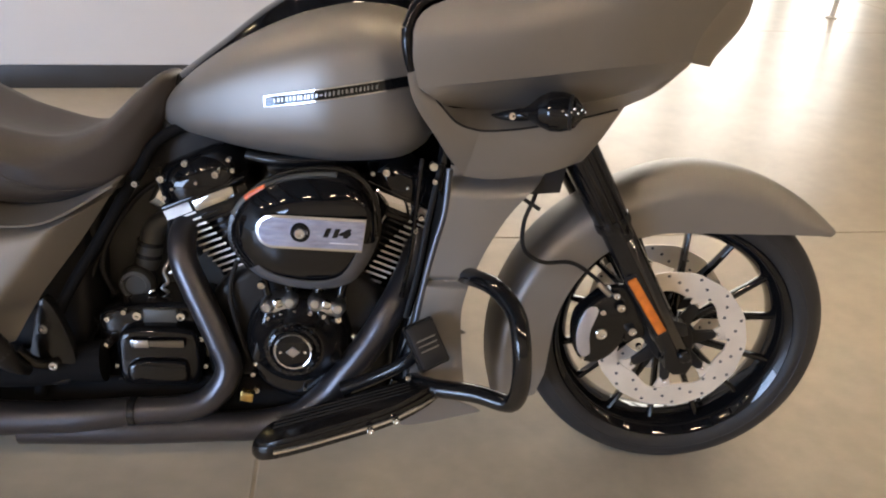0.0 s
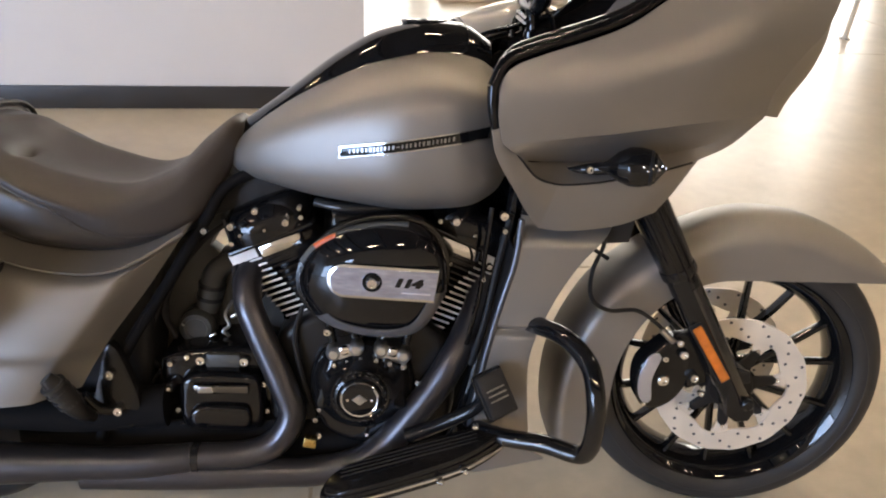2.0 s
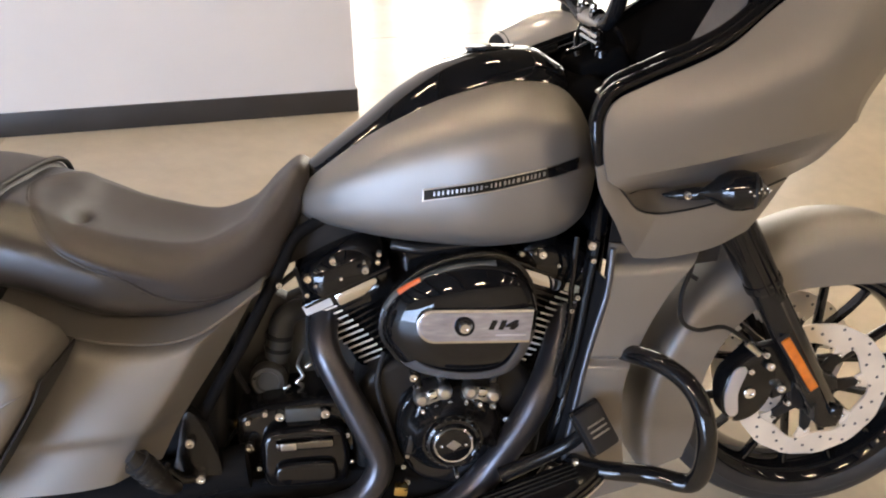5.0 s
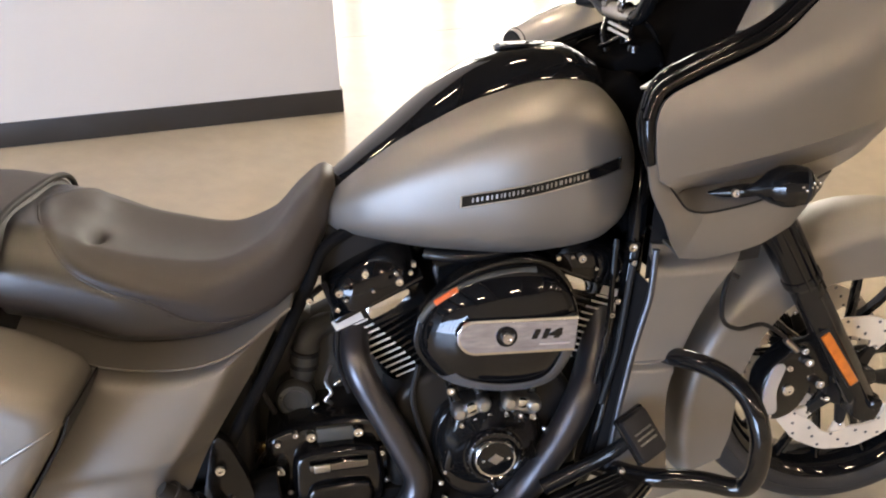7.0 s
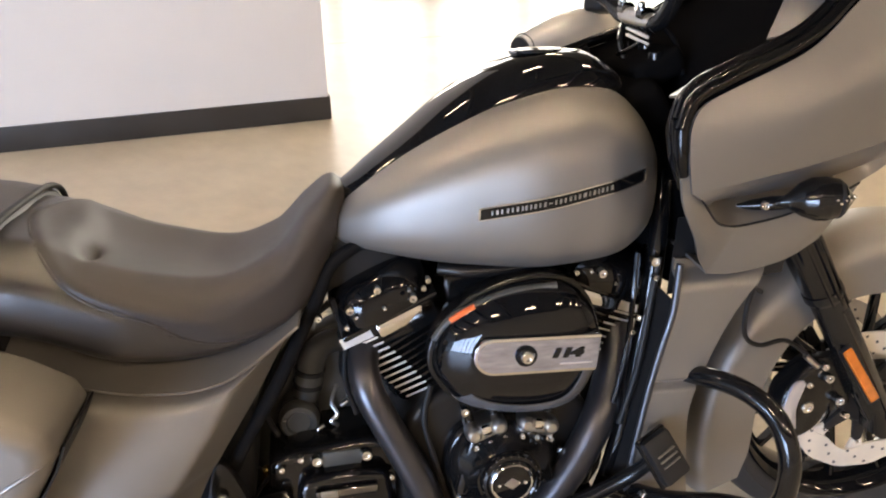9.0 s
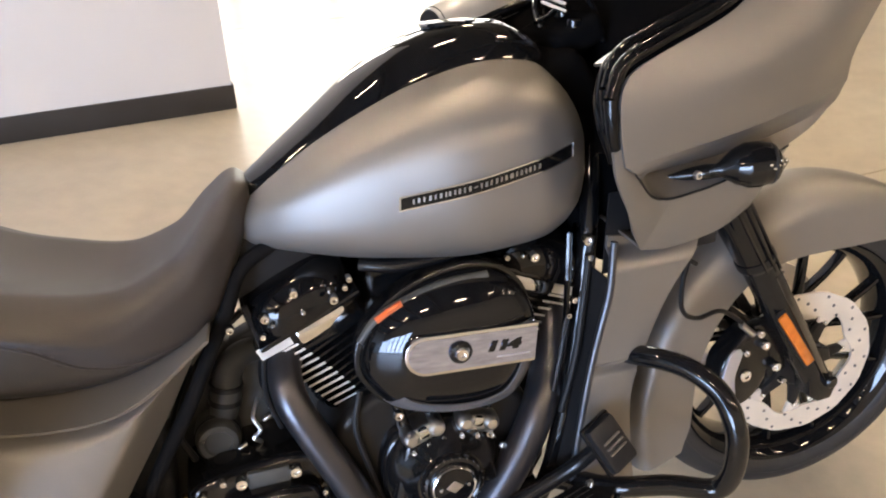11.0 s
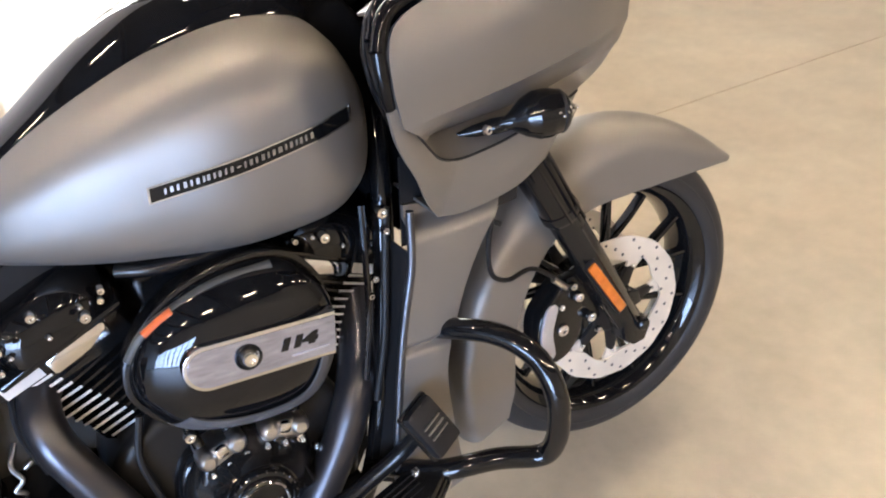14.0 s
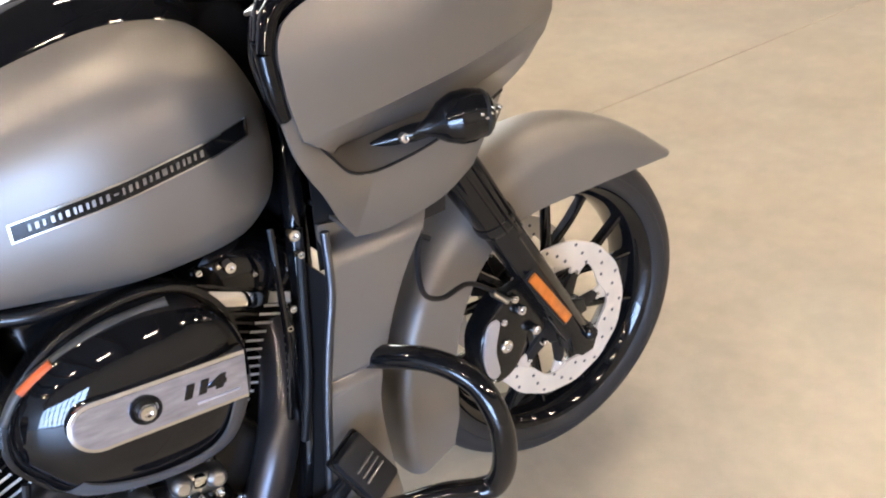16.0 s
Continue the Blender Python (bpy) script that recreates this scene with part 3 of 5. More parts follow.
def fork_leg(s):
    def p(f, dx=0, dy=0):
        q = F0 + (F1 - F0) * f
        return (q[0] + dx, (q[1] + dy) * s, q[2])
    leg = part("fork_leg", tube([p(0.0), p(0.05), p(0.30), p(0.54)], [0.026, 0.031, 0.031, 0.031], n=24, sides=20), FORK, bike, "gloss black lower fork leg")
    part("fork_cover", tube([p(0.53), p(0.56), p(0.6), p(0.98)], [0.033, 0.036, 0.0375, 0.0375], n=20, sides=20), GLOSS, leg, "gloss black upper fork cover")
    part("axle_clamp", slab([(-0.030, 0.285), (-0.012, 0.272), (0.016, 0.274), (0.026, 0.295), (0.018, 0.328), (-0.01, 0.345), (-0.04, 0.345)], -0.142 * s, -0.098 * s, 0.004), SATIN, leg)
    d = (F1 - F0) / np.linalg.norm(F1 - F0)
    tilt = math.degrees(math.atan2(-d[0], d[2]))
    for dx, dy in ((-0.010, -0.0362), (0.008, -0.0370), (0.024, -0.0295)):
        rib = part("rib", box((0.0045, 0.0045, 0.27), bevel=0.0018), GLOSS, leg)
        rib.matrix_basis = pose(*p(0.74, dx, dy)) @ pose(0, 0, 0, 0, -tilt, 0)
    # a flat strip is added to carry the leg's pale reflected streak
    flat = part("leg_streak", box((0.021, 0.004, 0.285), bevel=0.0015), STRIP, leg, "dark polished strip added for the pale streak on the fork leg")
    flat.matrix_basis = pose(*p(0.262, 0.0140, -0.0262)) @ pose(0, 0, 0, 0, -tilt, 0) @ pose(0, 0, 0, 0, 0, 28 * s)
    part("collar", tube([p(0.525), p(0.535), p(0.55), p(0.56)], [0.0335, 0.0362, 0.0362, 0.0355], n=10, sides=24), FORK, leg, "gloss black fork collar")
    part("fork_boss", slab([(-0.020, 0.352), (-0.034, 0.378), (-0.022, 0.392), (0.004, 0.384), (0.010, 0.358)], -0.138 * s, -0.110 * s, 0.003), SATIN, leg)
    if s == 1:
        r = part("reflector", box((0.0195, 0.007, 0.134), bevel=0.003), AMBER, leg, "amber plastic side reflector")
        r.matrix_basis = pose(-0.087, -0.1505, 0.4265) @ pose(0, 0, 0, 0, -tilt - 4, 0)
        r = part("reflector_backing", box((0.026, 0.006, 0.146), bevel=0.002), PLASTIC, leg)
        r.matrix_basis = pose(-0.087, -0.1465, 0.4265) @ pose(0, 0, 0, 0, -tilt - 4, 0)
    return leg


fork_leg(1)
fork_leg(-1)

# brake caliper behind the near leg
cal = part("brake_caliper", slab(spline([(-0.188, 0.412), (-0.150, 0.440), (-0.112, 0.418), (-0.100, 0.380), (-0.112, 0.335), (-0.140, 0.296), (-0.178, 0.282),
                                         (-0.206, 0.300), (-0.216, 0.345), (-0.210, 0.385)], 40, True), -0.112, -0.064, 0.010), SATIN, bike, "black four-piston brake caliper")
part("cover_plate", slab(spline([(-0.196, 0.402), (-0.171, 0.404), (-0.185, 0.352), (-0.182, 0.304), (-0.204, 0.306), (-0.212, 0.352)], 24, True), -0.1145, -0.110, 0.001), SILVER, cal, "silver badge strip")
bolt_at(cal, (-0.161, -0.110, 0.350), 0.0150, 0.007)
bolt_at(cal, (-0.162, -0.110, 0.397), 0.008, 0.006)
bolt_at(cal, (-0.196, -0.110, 0.296), 0.006, 0.005)
for p, r in (((-0.129, -0.116, 0.411), 0.0115), ((-0.140, -0.114, 0.436), 0.0095), ((-0.101, -0.116, 0.360), 0.0115), ((-0.083, -0.116, 0.326), 0.008), ((-0.063, -0.10, 0.466), 0.009), ((-0.017, -0.100, 0.360), 0.008), ((0.0, -0.12, 0.33), 0.005)):
    bolt_at(cal, p, r, 0.010)
part("bracket", slab([(-0.15, 0.45), (-0.11, 0.455), (-0.075, 0.40), (-0.07, 0.345), (-0.11, 0.33), (-0.12, 0.40)], -0.112, -0.09, 0.004), SATIN, cal)
part("banjo", tube([(-0.180, -0.115, 0.462), (-0.152, -0.115, 0.436)], 0.006, n=2, sides=10, raw=True), ALLOY, cal)
hose = part("brake_hose", tube([(-0.33, -0.14, 0.70), (-0.325, -0.16, 0.655), (-0.345, -0.17, 0.60), (-0.340, -0.165, 0.545), (-0.300, -0.15, 0.515), (-0.24, -0.13, 0.508), (-0.19, -0.115, 0.475), (-0.160, -0.115, 0.445)], 0.0042, n=60, sides=8), PLASTIC, bike, "thin black brake hose")
clip = part("hose_clip", box((0.045, 0.006, 0.008), (-0.335, -0.165, 0.635), (0, 32, 0), bevel=0.002), PLASTIC, hose)

# fairing: upper side, recess under the crease, lower scoop
crease = [(-0.548, -0.336, 0.858), (-0.50, -0.334, 0.864), (-0.366, -0.316, 0.878), (-0.259, -0.290, 0.890), (-0.185, -0.258, 0.895), (-0.076, -0.190, 0.899)]
brow = [(-0.558, -0.340, 0.938), (-0.553, -0.337, 0.957), (-0.536, -0.331, 0.975), (-0.49, -0.324, 0.993), (-0.37, -0.300, 1.035), (-0.27, -0.258, 1.095), (-0.12, -0.195, 1.170), (0.060, -0.06, 1.200)]
back_edge = [(-0.548, -0.336, 0.856), (-0.558, -0.343, 0.90), (-0.558, -0.340, 0.938)]
nose_edge = [(-0.076, -0.190, 0.899), (-0.064, -0.186, 0.940), (-0.020, -0.176, 1.000), (0.022, -0.160, 1.045), (0.058, -0.122, 1.115), (0.060, -0.06, 1.200)]
upper = coons(crease, brow, back_edge, nose_edge, 44, 24, 0.012)
fairing = both("fairing", shell(upper, 0.005), DENIM, bike, "matte grey frame-mounted fairing side", angle=45)
lip = [(-0.505, -0.306, 0.828), (-0.462, -0.244, 0.816), (-0.40, -0.220, 0.813), (-0.30, -0.212, 0.820), (-0.205, -0.208, 0.839), (-0.125, -0.212, 0.868), (-0.078, -0.188, 0.893)]
recess = coons(lip, crease, [lip[0], (-0.53, -0.334, 0.845), crease[0]], [lip[-1], (-0.077, -0.189, 0.896), crease[-1]], 44, 14, -0.006)
both("fairing_recess", shell(recess, 0.004), DENIM, fairing, angle=45)
seam = [(-0.546, -0.334, 0.880), (-0.530, -0.322, 0.856), (-0.506, -0.308, 0.824), (-0.482, -0.294, 0.800), (-0.445, -0.276, 0.787), (-0.398, -0.266, 0.787), (-0.349, -0.260, 0.793), (-0.266, -0.245, 0.808), (-0.205, -0.222, 0.820), (-0.14, -0.205, 0.845), (-0.080, -0.187, 0.890)]
lip_all = [(-0.545, -0.336, 0.884), (-0.530, -0.330, 0.862)] + lip
shelf = coons(seam, lip_all, [seam[0], lip_all[0]], [seam[-1], lip_all[-1]], 50, 8, 0.0)
both("fairing_shelf", shell(shelf, 0.004), DENIM, fairing, angle=45)
both("seam_line", tube([(x - 0.001, y - 0.0002, z - 0.0022) for x, y, z in seam[:-2]], 0.0021, n=60, sides=6), PLASTIC, fairing)
seam_low = [(-0.5500, -0.336, 0.884), (-0.5340, -0.324, 0.853)] + [(x - 0.001, y - 0.001, z - 0.0042) for x, y, z in seam[2:8]] + [(-0.205, -0.219, 0.815), (-0.188, -0.205, 0.822)]
corner, foot = seam_low[4], (-0.466, -0.240, 0.700)
edge = [corner, (-0.456, -0.262, 0.742), foot]
scoop_back = [(-0.566, -0.338, 0.878), (-0.559, -0.332, 0.845), (-0.545, -0.322, 0.816), (-0.520, -0.300, 0.778), (-0.494, -0.266, 0.736), foot]
scoop_low = [foot, (-0.415, -0.238, 0.695), (-0.327, -0.228, 0.704), (-0.255, -0.206, 0.724)]
scoop_front = [scoop_low[-1], (-0.226, -0.206, 0.762), seam_low[-1]]
side_face = coons(scoop_low, seam_low[4:], edge[::-1], scoop_front, 44, 18, 0.004)
back_face = coons(scoop_back, seam_low[:5], [scoop_back[0], seam_low[0]], edge[::-1], 26, 18, 0.003)
lower = both("lower_fairing", shell(side_face, 0.005), DENIM, bike, "matte grey lower fairing scoop", angle=45)
both("scoop_back", shell(back_face, 0.005), DENIM, lower, angle=45)
under = [(-0.46, -0.10, 0.71), (-0.40, -0.10, 0.685), (-0.32, -0.10, 0.690), (-0.25, -0.10, 0.715)]
both("scoop_floor", shell(coons(scoop_low, under, [scoop_low[0], under[0]], [scoop_low[-1], under[-1]], 24, 6, 0), 0.004), DENIM, lower)
# a black sheet deepens the shade between scoop and leg shield
both("scoop_shade", shell(coons([(-0.490, -0.168, 0.640), (-0.28, -0.160, 0.655)], [(-0.478, -0.168, 0.770), (-0.26, -0.160, 0.770)], [(-0.490, -0.168, 0.640), (-0.478, -0.168, 0.770)], [(-0.28, -0.160, 0.655), (-0.26, -0.160, 0.770)], 8, 6, 0), 0.003), PLASTIC, lower, "black sheet for the shade under the scoop")
# inner black fairing, trim and screen
rim_path = [(-0.552, -0.326, 0.85), (-0.566, -0.334, 0.91), (-0.567, -0.332, 0.944), (-0.548, -0.325, 0.982), (-0.492, -0.314, 1.005), (-0.37, -0.290, 1.048), (-0.27, -0.248, 1.108), (-0.12, -0.175, 1.188)]
both("fairing_trim", tube(rim_path[2:], 0.0095, n=60, sides=12), TRIM, fairing, "gloss black edge trim")
both("fairing_trim", tube(rim_path[:3], [0.003, 0.008, 0.0095], n=24, sides=12), TRIM, fairing)
rim_in = [(x + 0.012, y + 0.030, z + 0.008) for x, y, z in rim_path]
both("fairing_trim", tube(rim_in[2:], 0.011, n=60, sides=12), TRIM, fairing, "gloss black edge trim")
both("fairing_trim", tube(rim_in[:3], [0.004, 0.010, 0.011], n=24, sides=12), TRIM, fairing)
rim_deep = [(x + 0.020, y + 0.054, z - 0.002) for x, y, z in rim_path]
both("fairing_trim", tube(rim_deep[:5], [0.005, 0.013, 0.014, 0.013, 0.012], n=40, sides=12), TRIM, fairing)
wing = coons([(-0.388, -0.222, 1.046), (-0.36, -0.24, 1.052), (-0.335, -0.252, 1.056)], [(-0.29, -0.13, 1.14), (-0.24, -0.16, 1.155), (-0.19, -0.185, 1.165)], [(-0.388, -0.222, 1.046), (-0.345, -0.185, 1.09), (-0.29, -0.13, 1.14)], [(-0.335, -0.252, 1.056), (-0.27, -0.225, 1.102), (-0.19, -0.185, 1.165)], 12, 12, 0)
both("inner_wing", shell(wing, 0.003), GREY_PANEL, fairing, "grey panel inside the fairing")
inner = coons([(-0.535, -0.305, 0.875), (-0.48, -0.16, 0.83), (-0.45, 0, 0.80)], [(-0.30, -0.25, 1.075), (-0.26, -0.13, 1.12), (-0.25, 0, 1.14)],
              [(-0.535, -0.305, 0.875), (-0.52, -0.305, 0.96), (-0.30, -0.25, 1.075)], [(-0.45, 0, 0.80), (-0.40, 0, 1.0), (-0.25, 0, 1.14)], 20, 20, 0)
both("inner_fairing", shell(inner, 0.004), SMOKE, fairing, "black plastic inner fairing")
screen = coons([(-0.31, -0.235, 1.075), (-0.2, -0.12, 1.12), (-0.16, 0, 1.135)], [(-0.34, -0.20, 1.27), (-0.29, -0.11, 1.33), (-0.27, 0, 1.34)],
               [(-0.31, -0.235, 1.075), (-0.30, -0.23, 1.16), (-0.34, -0.20, 1.27)], [(-0.16, 0, 1.135), (-0.2, 0, 1.23), (-0.27, 0, 1.34)], 16, 12, 0)
both("windscreen", shell(screen, 0.003), SMOKE, fairing, "smoked plastic windscreen")
liner = upper.copy()
liner[:, :, 1] += 0.014
both("fairing_liner", shell(liner, 0.003), SMOKE, fairing, "black inner liner")
# headlamp nose between the sides
nose = coons([(-0.078, -0.186, 0.897), (-0.01, -0.10, 0.885), (0.03, 0, 0.88)], [(0.058, -0.058, 1.198), (0.064, -0.03, 1.20), (0.066, 0, 1.20)],
             [(-0.078, -0.186, 0.897), (-0.066, -0.182, 0.940), (-0.022, -0.172, 1.000), (0.020, -0.156, 1.045), (0.056, -0.118, 1.115), (0.058, -0.058, 1.198)], [(0.03, 0, 0.88), (0.10, 0, 1.0), (0.066, 0, 1.20)], 14, 18, 0)
both("nose", shell(nose, 0.004), DENIM, fairing)

# turn signal on its stalk
def bullet(keys, radii, flat=1.0):
    """A turned body along keys, squeezed in height by flat."""
    bm = tube(keys, radii, n=36, sides=28)
    zc = sum(k[2] for k in keys) / len(keys)
    bmesh.ops.scale(bm, vec=(1, 1, flat), verts=bm.verts[:], space=pose(0, 0, -zc))
    return bm


sig = part("turn_signal", bullet([(-0.382, -0.276, 0.815), (-0.376, -0.278, 0.816), (-0.357, -0.284, 0.818), (-0.338, -0.290, 0.820), (-0.316, -0.297, 0.821), (-0.302, -0.302, 0.821)],
                                 [0.003, 0.012, 0.025, 0.0320, 0.0325, 0.0285]), GLOSS, bike, "gloss black bullet turn signal")
part("lens", bullet([(-0.303, -0.3017, 0.821), (-0.292, -0.3050, 0.821), (-0.283, -0.308, 0.821), (-0.280, -0.309, 0.821)], [0.0280, 0.024, 0.013, 0.002]), LENS, sig, "smoked signal lens")
part("trim_ring", bullet([(-0.3055, -0.3009, 0.821), (-0.3025, -0.3019, 0.821), (-0.2995, -0.3028, 0.821)], [0.0284, 0.0294, 0.0280]), PLASTIC, sig, "black ring round the lens")
part("stalk", bullet([(-0.425, -0.236, 0.802), (-0.408, -0.243, 0.804), (-0.386, -0.254, 0.808), (-0.362, -0.270, 0.813), (-0.335, -0.288, 0.816)], [0.003, 0.010, 0.0135, 0.012, 0.012], 0.8), GLOSS, sig)
# small chrome beads on the surface imitate glints inside the lens
for i in range(7):
    part("glint_bead", box((0.0045, 0.0022, 0.0032), (-0.322 + i * 0.0065, -0.3285 + 0.0032 * max(0, i - 2), 0.823 + (0.004, -0.002, 0.002, 0.007, 0.000, 0.005, 0.001)[i]), (0, 20 * i, -18), bevel=0.0009), CHROME, sig)
bolt_at(sig, (-0.392, -0.262, 0.808), 0.0085, 0.006)

# leg shield under the scoop
leg_left = [(-0.557, -0.196, 0.270), (-0.547, -0.198, 0.357), (-0.523, -0.200, 0.490), (-0.507, -0.202, 0.560), (-0.491, -0.204, 0.625), (-0.484, -0.204, 0.704)]
leg_right = [(-0.442, -0.19, 0.255), (-0.452, -0.196, 0.340), (-0.456, -0.203, 0.44), (-0.430, -0.205, 0.525), (-0.400, -0.202, 0.585), (-0.366, -0.20, 0.635), (-0.310, -0.192, 0.690)]
shield = coons([leg_left[0], (-0.475, -0.194, 0.262), leg_right[0]], [leg_left[-1], (-0.40, -0.200, 0.694), leg_right[-1]], leg_left, leg_right, 16, 150, 0.0)
fold = shield[:, :, 2]
shield[:, :, 1] += 0.012 * np.exp(-((fold - 0.490) / 0.0065) ** 2)
shield[:, :, 1] += 0.030 * np.clip((fold - 0.650) / 0.035, 0, 1) ** 2
both("leg_shield", shell(shield, 0.006), DENIM, bike, "matte grey leg shield panel", angle=45)
both("shield_tip", shell(coons([(-0.580, -0.19, 0.188), (-0.538, -0.19, 0.184), (-0.41, -0.19, 0.214)], [(-0.570, -0.19, 0.235), (-0.53, -0.192, 0.262), (-0.42, -0.19, 0.222)], [(-0.580, -0.19, 0.188), (-0.570, -0.19, 0.235)], [(-0.41, -0.19, 0.214), (-0.42, -0.19, 0.222)], 12, 6, 0), 0.005), DENIM, bike)
# added black sheet that closes the bright gap beside the leg shield
both("shield_fill", shell(coons([(-0.590, -0.13, 0.24), (-0.556, -0.194, 0.26)], [(-0.505, -0.136, 0.655), (-0.494, -0.192, 0.640)], [(-0.590, -0.13, 0.24), (-0.552, -0.138, 0.38), (-0.530, -0.136, 0.50), (-0.505, -0.136, 0.655)], [(-0.556, -0.192, 0.26), (-0.545, -0.193, 0.357), (-0.522, -0.194, 0.50), (-0.494, -0.192, 0.640)], 6, 20, 0), 0.003), PLASTIC, bike)
both("shield_edge", tube([(x - 0.004, y + 0.003, z) for x, y, z in leg_left], 0.0062, n=40, sides=10), EDGE, bike)

# engine guard
part("engine_guard", tube([(-0.52, -0.02, 0.470), (-0.490, -0.10, 0.487), (-0.459, -0.178, 0.500), (-0.408, -0.265, 0.508), (-0.374, -0.317, 0.480), (-0.364, -0.349, 0.428),
                           (-0.361, -0.346, 0.363), (-0.366, -0.330, 0.318), (-0.384, -0.315, 0.305), (-0.434, -0.285, 0.306), (-0.52, -0.235, 0.294), (-0.58, -0.13, 0.27)], 0.0170, n=110, sides=18), GUARD, bike, "gloss black tubular engine guard")


# fuel tank
def tank_dims(x):
    top = ease((-1.045, -1.02, -0.95, -0.84, -0.74, -0.64, -0.575, -0.53, -0.505, -0.490), (0.775, 0.800, 0.862, 0.932, 0.972, 0.990, 0.982, 0.950, 0.900, 0.860), x)
    bot = ease((-1.045, -1.02, -0.95, -0.83, -0.69, -0.585, -0.53, -0.505, -0.490), (0.760, 0.745, 0.727, 0.705, 0.694, 0.701, 0.728, 0.772, 0.815), x)
    half = ease((-1.045, -1.02, -0.95, -0.80, -0.68, -0.62, -0.57, -0.53, -0.505, -0.490), (0.025, 0.060, 0.122, 0.190, 0.222, 0.221, 0.207, 0.180, 0.138, 0.072), x)
    return top, bot, half


def tank_ring(x, n=40):
    top, bot, half = tank_dims(x)
    zc = bot + 0.55 * (top - bot)
    ring = []
    for a in np.linspace(0, 2 * np.pi, n, endpoint=False):
        c, s = np.cos(a), np.sin(a)
        h = (top - zc) if s > 0 else (zc - bot)
        e = 0.92 if s > 0 else 0.48
        ring.append((x, half * np.sign(c) * abs(c) ** e, zc + h * np.sign(s) * abs(s) ** (0.85 if s > 0 else 0.60)))
    return ring


def tank_side(x, z):
    """y of the near side of the tank."""
    ring = np.array(tank_ring(x, 400))
    near = ring[ring[:, 1] < 0]
    order = np.argsort(near[:, 2])
    return float(np.interp(z, near[order, 2], near[order, 1]))


xs = np.concatenate([-1.045 + 0.025 * np.linspace(0, 1, 6) ** 2, np.linspace(-1.01, -0.56, 34), np.linspace(-0.55, -0.490, 14)])
tank = part("fuel_tank", loft([tank_ring(x) for x in xs]), DENIM, bike, "matte grey teardrop fuel tank", angle=60)


def badge():
    """A black strip with bright edges and a row of plain raised bars."""
    a, b = np.array((-0.808, 0.811)), np.array((-0.554, 0.856))
    d = (b - a) / np.linalg.norm(b - a)
    up = np.array((-d[1], d[0]))

    def patch(s0, s1, t0, t1, lift, n):
        rows = []
        for s in np.linspace(s0, s1, n):
            rows.append([(p[0], tank_side(p[0], p[1]) - lift, p[1]) for t in np.linspace(t0, t1, 4) for p in [a + d * s + up * t + d * (t * 0.25)]])
        return shell(np.array(rows), 0.003)
    whole = float(np.linalg.norm(b - a))
    strip = part("tank_badge", patch(0, whole, -0.0085, 0.0085, 0.003, 24), GLOSS, tank, "black metal tank badge with a row of bright bars")
    for t in (-0.0090, 0.0090):
        part("badge_edge", patch(-0.001, whole * (1 if t < 0 else 0.86), t - 0.0009, t + 0.0009, 0.0042, 24), CHROME, strip)
    part("badge_edge", patch(-0.002, 0.0005, -0.0098, 0.0098, 0.0042, 3), CHROME, strip)
    part("badge_edge", patch(whole - 0.002, whole, -0.0098, 0.0098, 0.0042, 3), CHROME, strip)
    at = 0.016
    for i, wide in enumerate((10, 11, 10, 8, 9, 10, 5, 10, 11, 10, 5, 10, 9, 11)):
        low, high = (-0.0008, 0.0008) if i == 6 else (-0.0032, 0.0032)
        for left, right in (((at, at + 0.005),) if i == 6 else ((at, at + 0.0024), (at + wide * 0.001 - 0.0034, at + wide * 0.001))):
            part("bright_bar", patch(left, right, low, high, 0.0045, 3), LETTER, strip)
        at += wide * 0.001 + 0.0040


badge()

# gloss black console on the tank
rings = []
for x in np.linspace(-1.005, -0.545, 30):
    top = ease((-1.01, -0.91, -0.82, -0.74, -0.66, -0.60, -0.545), (0.832, 0.905, 0.972, 1.014, 1.032, 1.030, 1.0), x)
    base = tank_dims(x)[0] - 0.035
    half = ease((-1.005, -0.95, -0.80, -0.65, -0.545), (0.045, 0.072, 0.098, 0.105, 0.095), x)
    rings.append([(x, half * np.sign(np.cos(a)) * abs(np.cos(a)) ** 0.8, base + (top - base) * max(0, np.sin(a)) ** 0.8 - (0.02 if np.sin(a) < -0.01 else 0)) for a in np.linspace(0, 2 * np.pi, 32, endpoint=False)])
console = part("console", loft(rings), GLOSS, tank, "gloss black tank console", angle=50)
cap = part("fuel_cap", lathe([(0.0005, -0.008), (0.030, -0.008), (0.040, -0.005), (0.043, 0.0), (0.043, 0.012), (0.0005, 0.012)], (0, 0, 0), 36), GLOSS, console, "flat gloss black fuel cap")
part("cap_ring", lathe([(0.040, -0.005), (0.044, -0.006), (0.0455, -0.002), (0.042, 0.0)], (0, 0, 0), 36), DARKCHROME, console).matrix_basis = pose(-0.665, 0.0, 1.026, -90, 0, 0)
cap.matrix_basis = pose(-0.665, 0.0, 1.026, -90, 0, 0)

# seat
def insert_edge(x):
    """How far up the seat's side its top insert begins."""
    return float(ease((-1.51, -1.484, -1.435, -1.39, -1.33, -1.25, -1.17, -1.08, -1.0), (1.2, 0.95, 0.52, 0.22, 0.10, -0.06, -0.26, -0.50, -0.6), x))


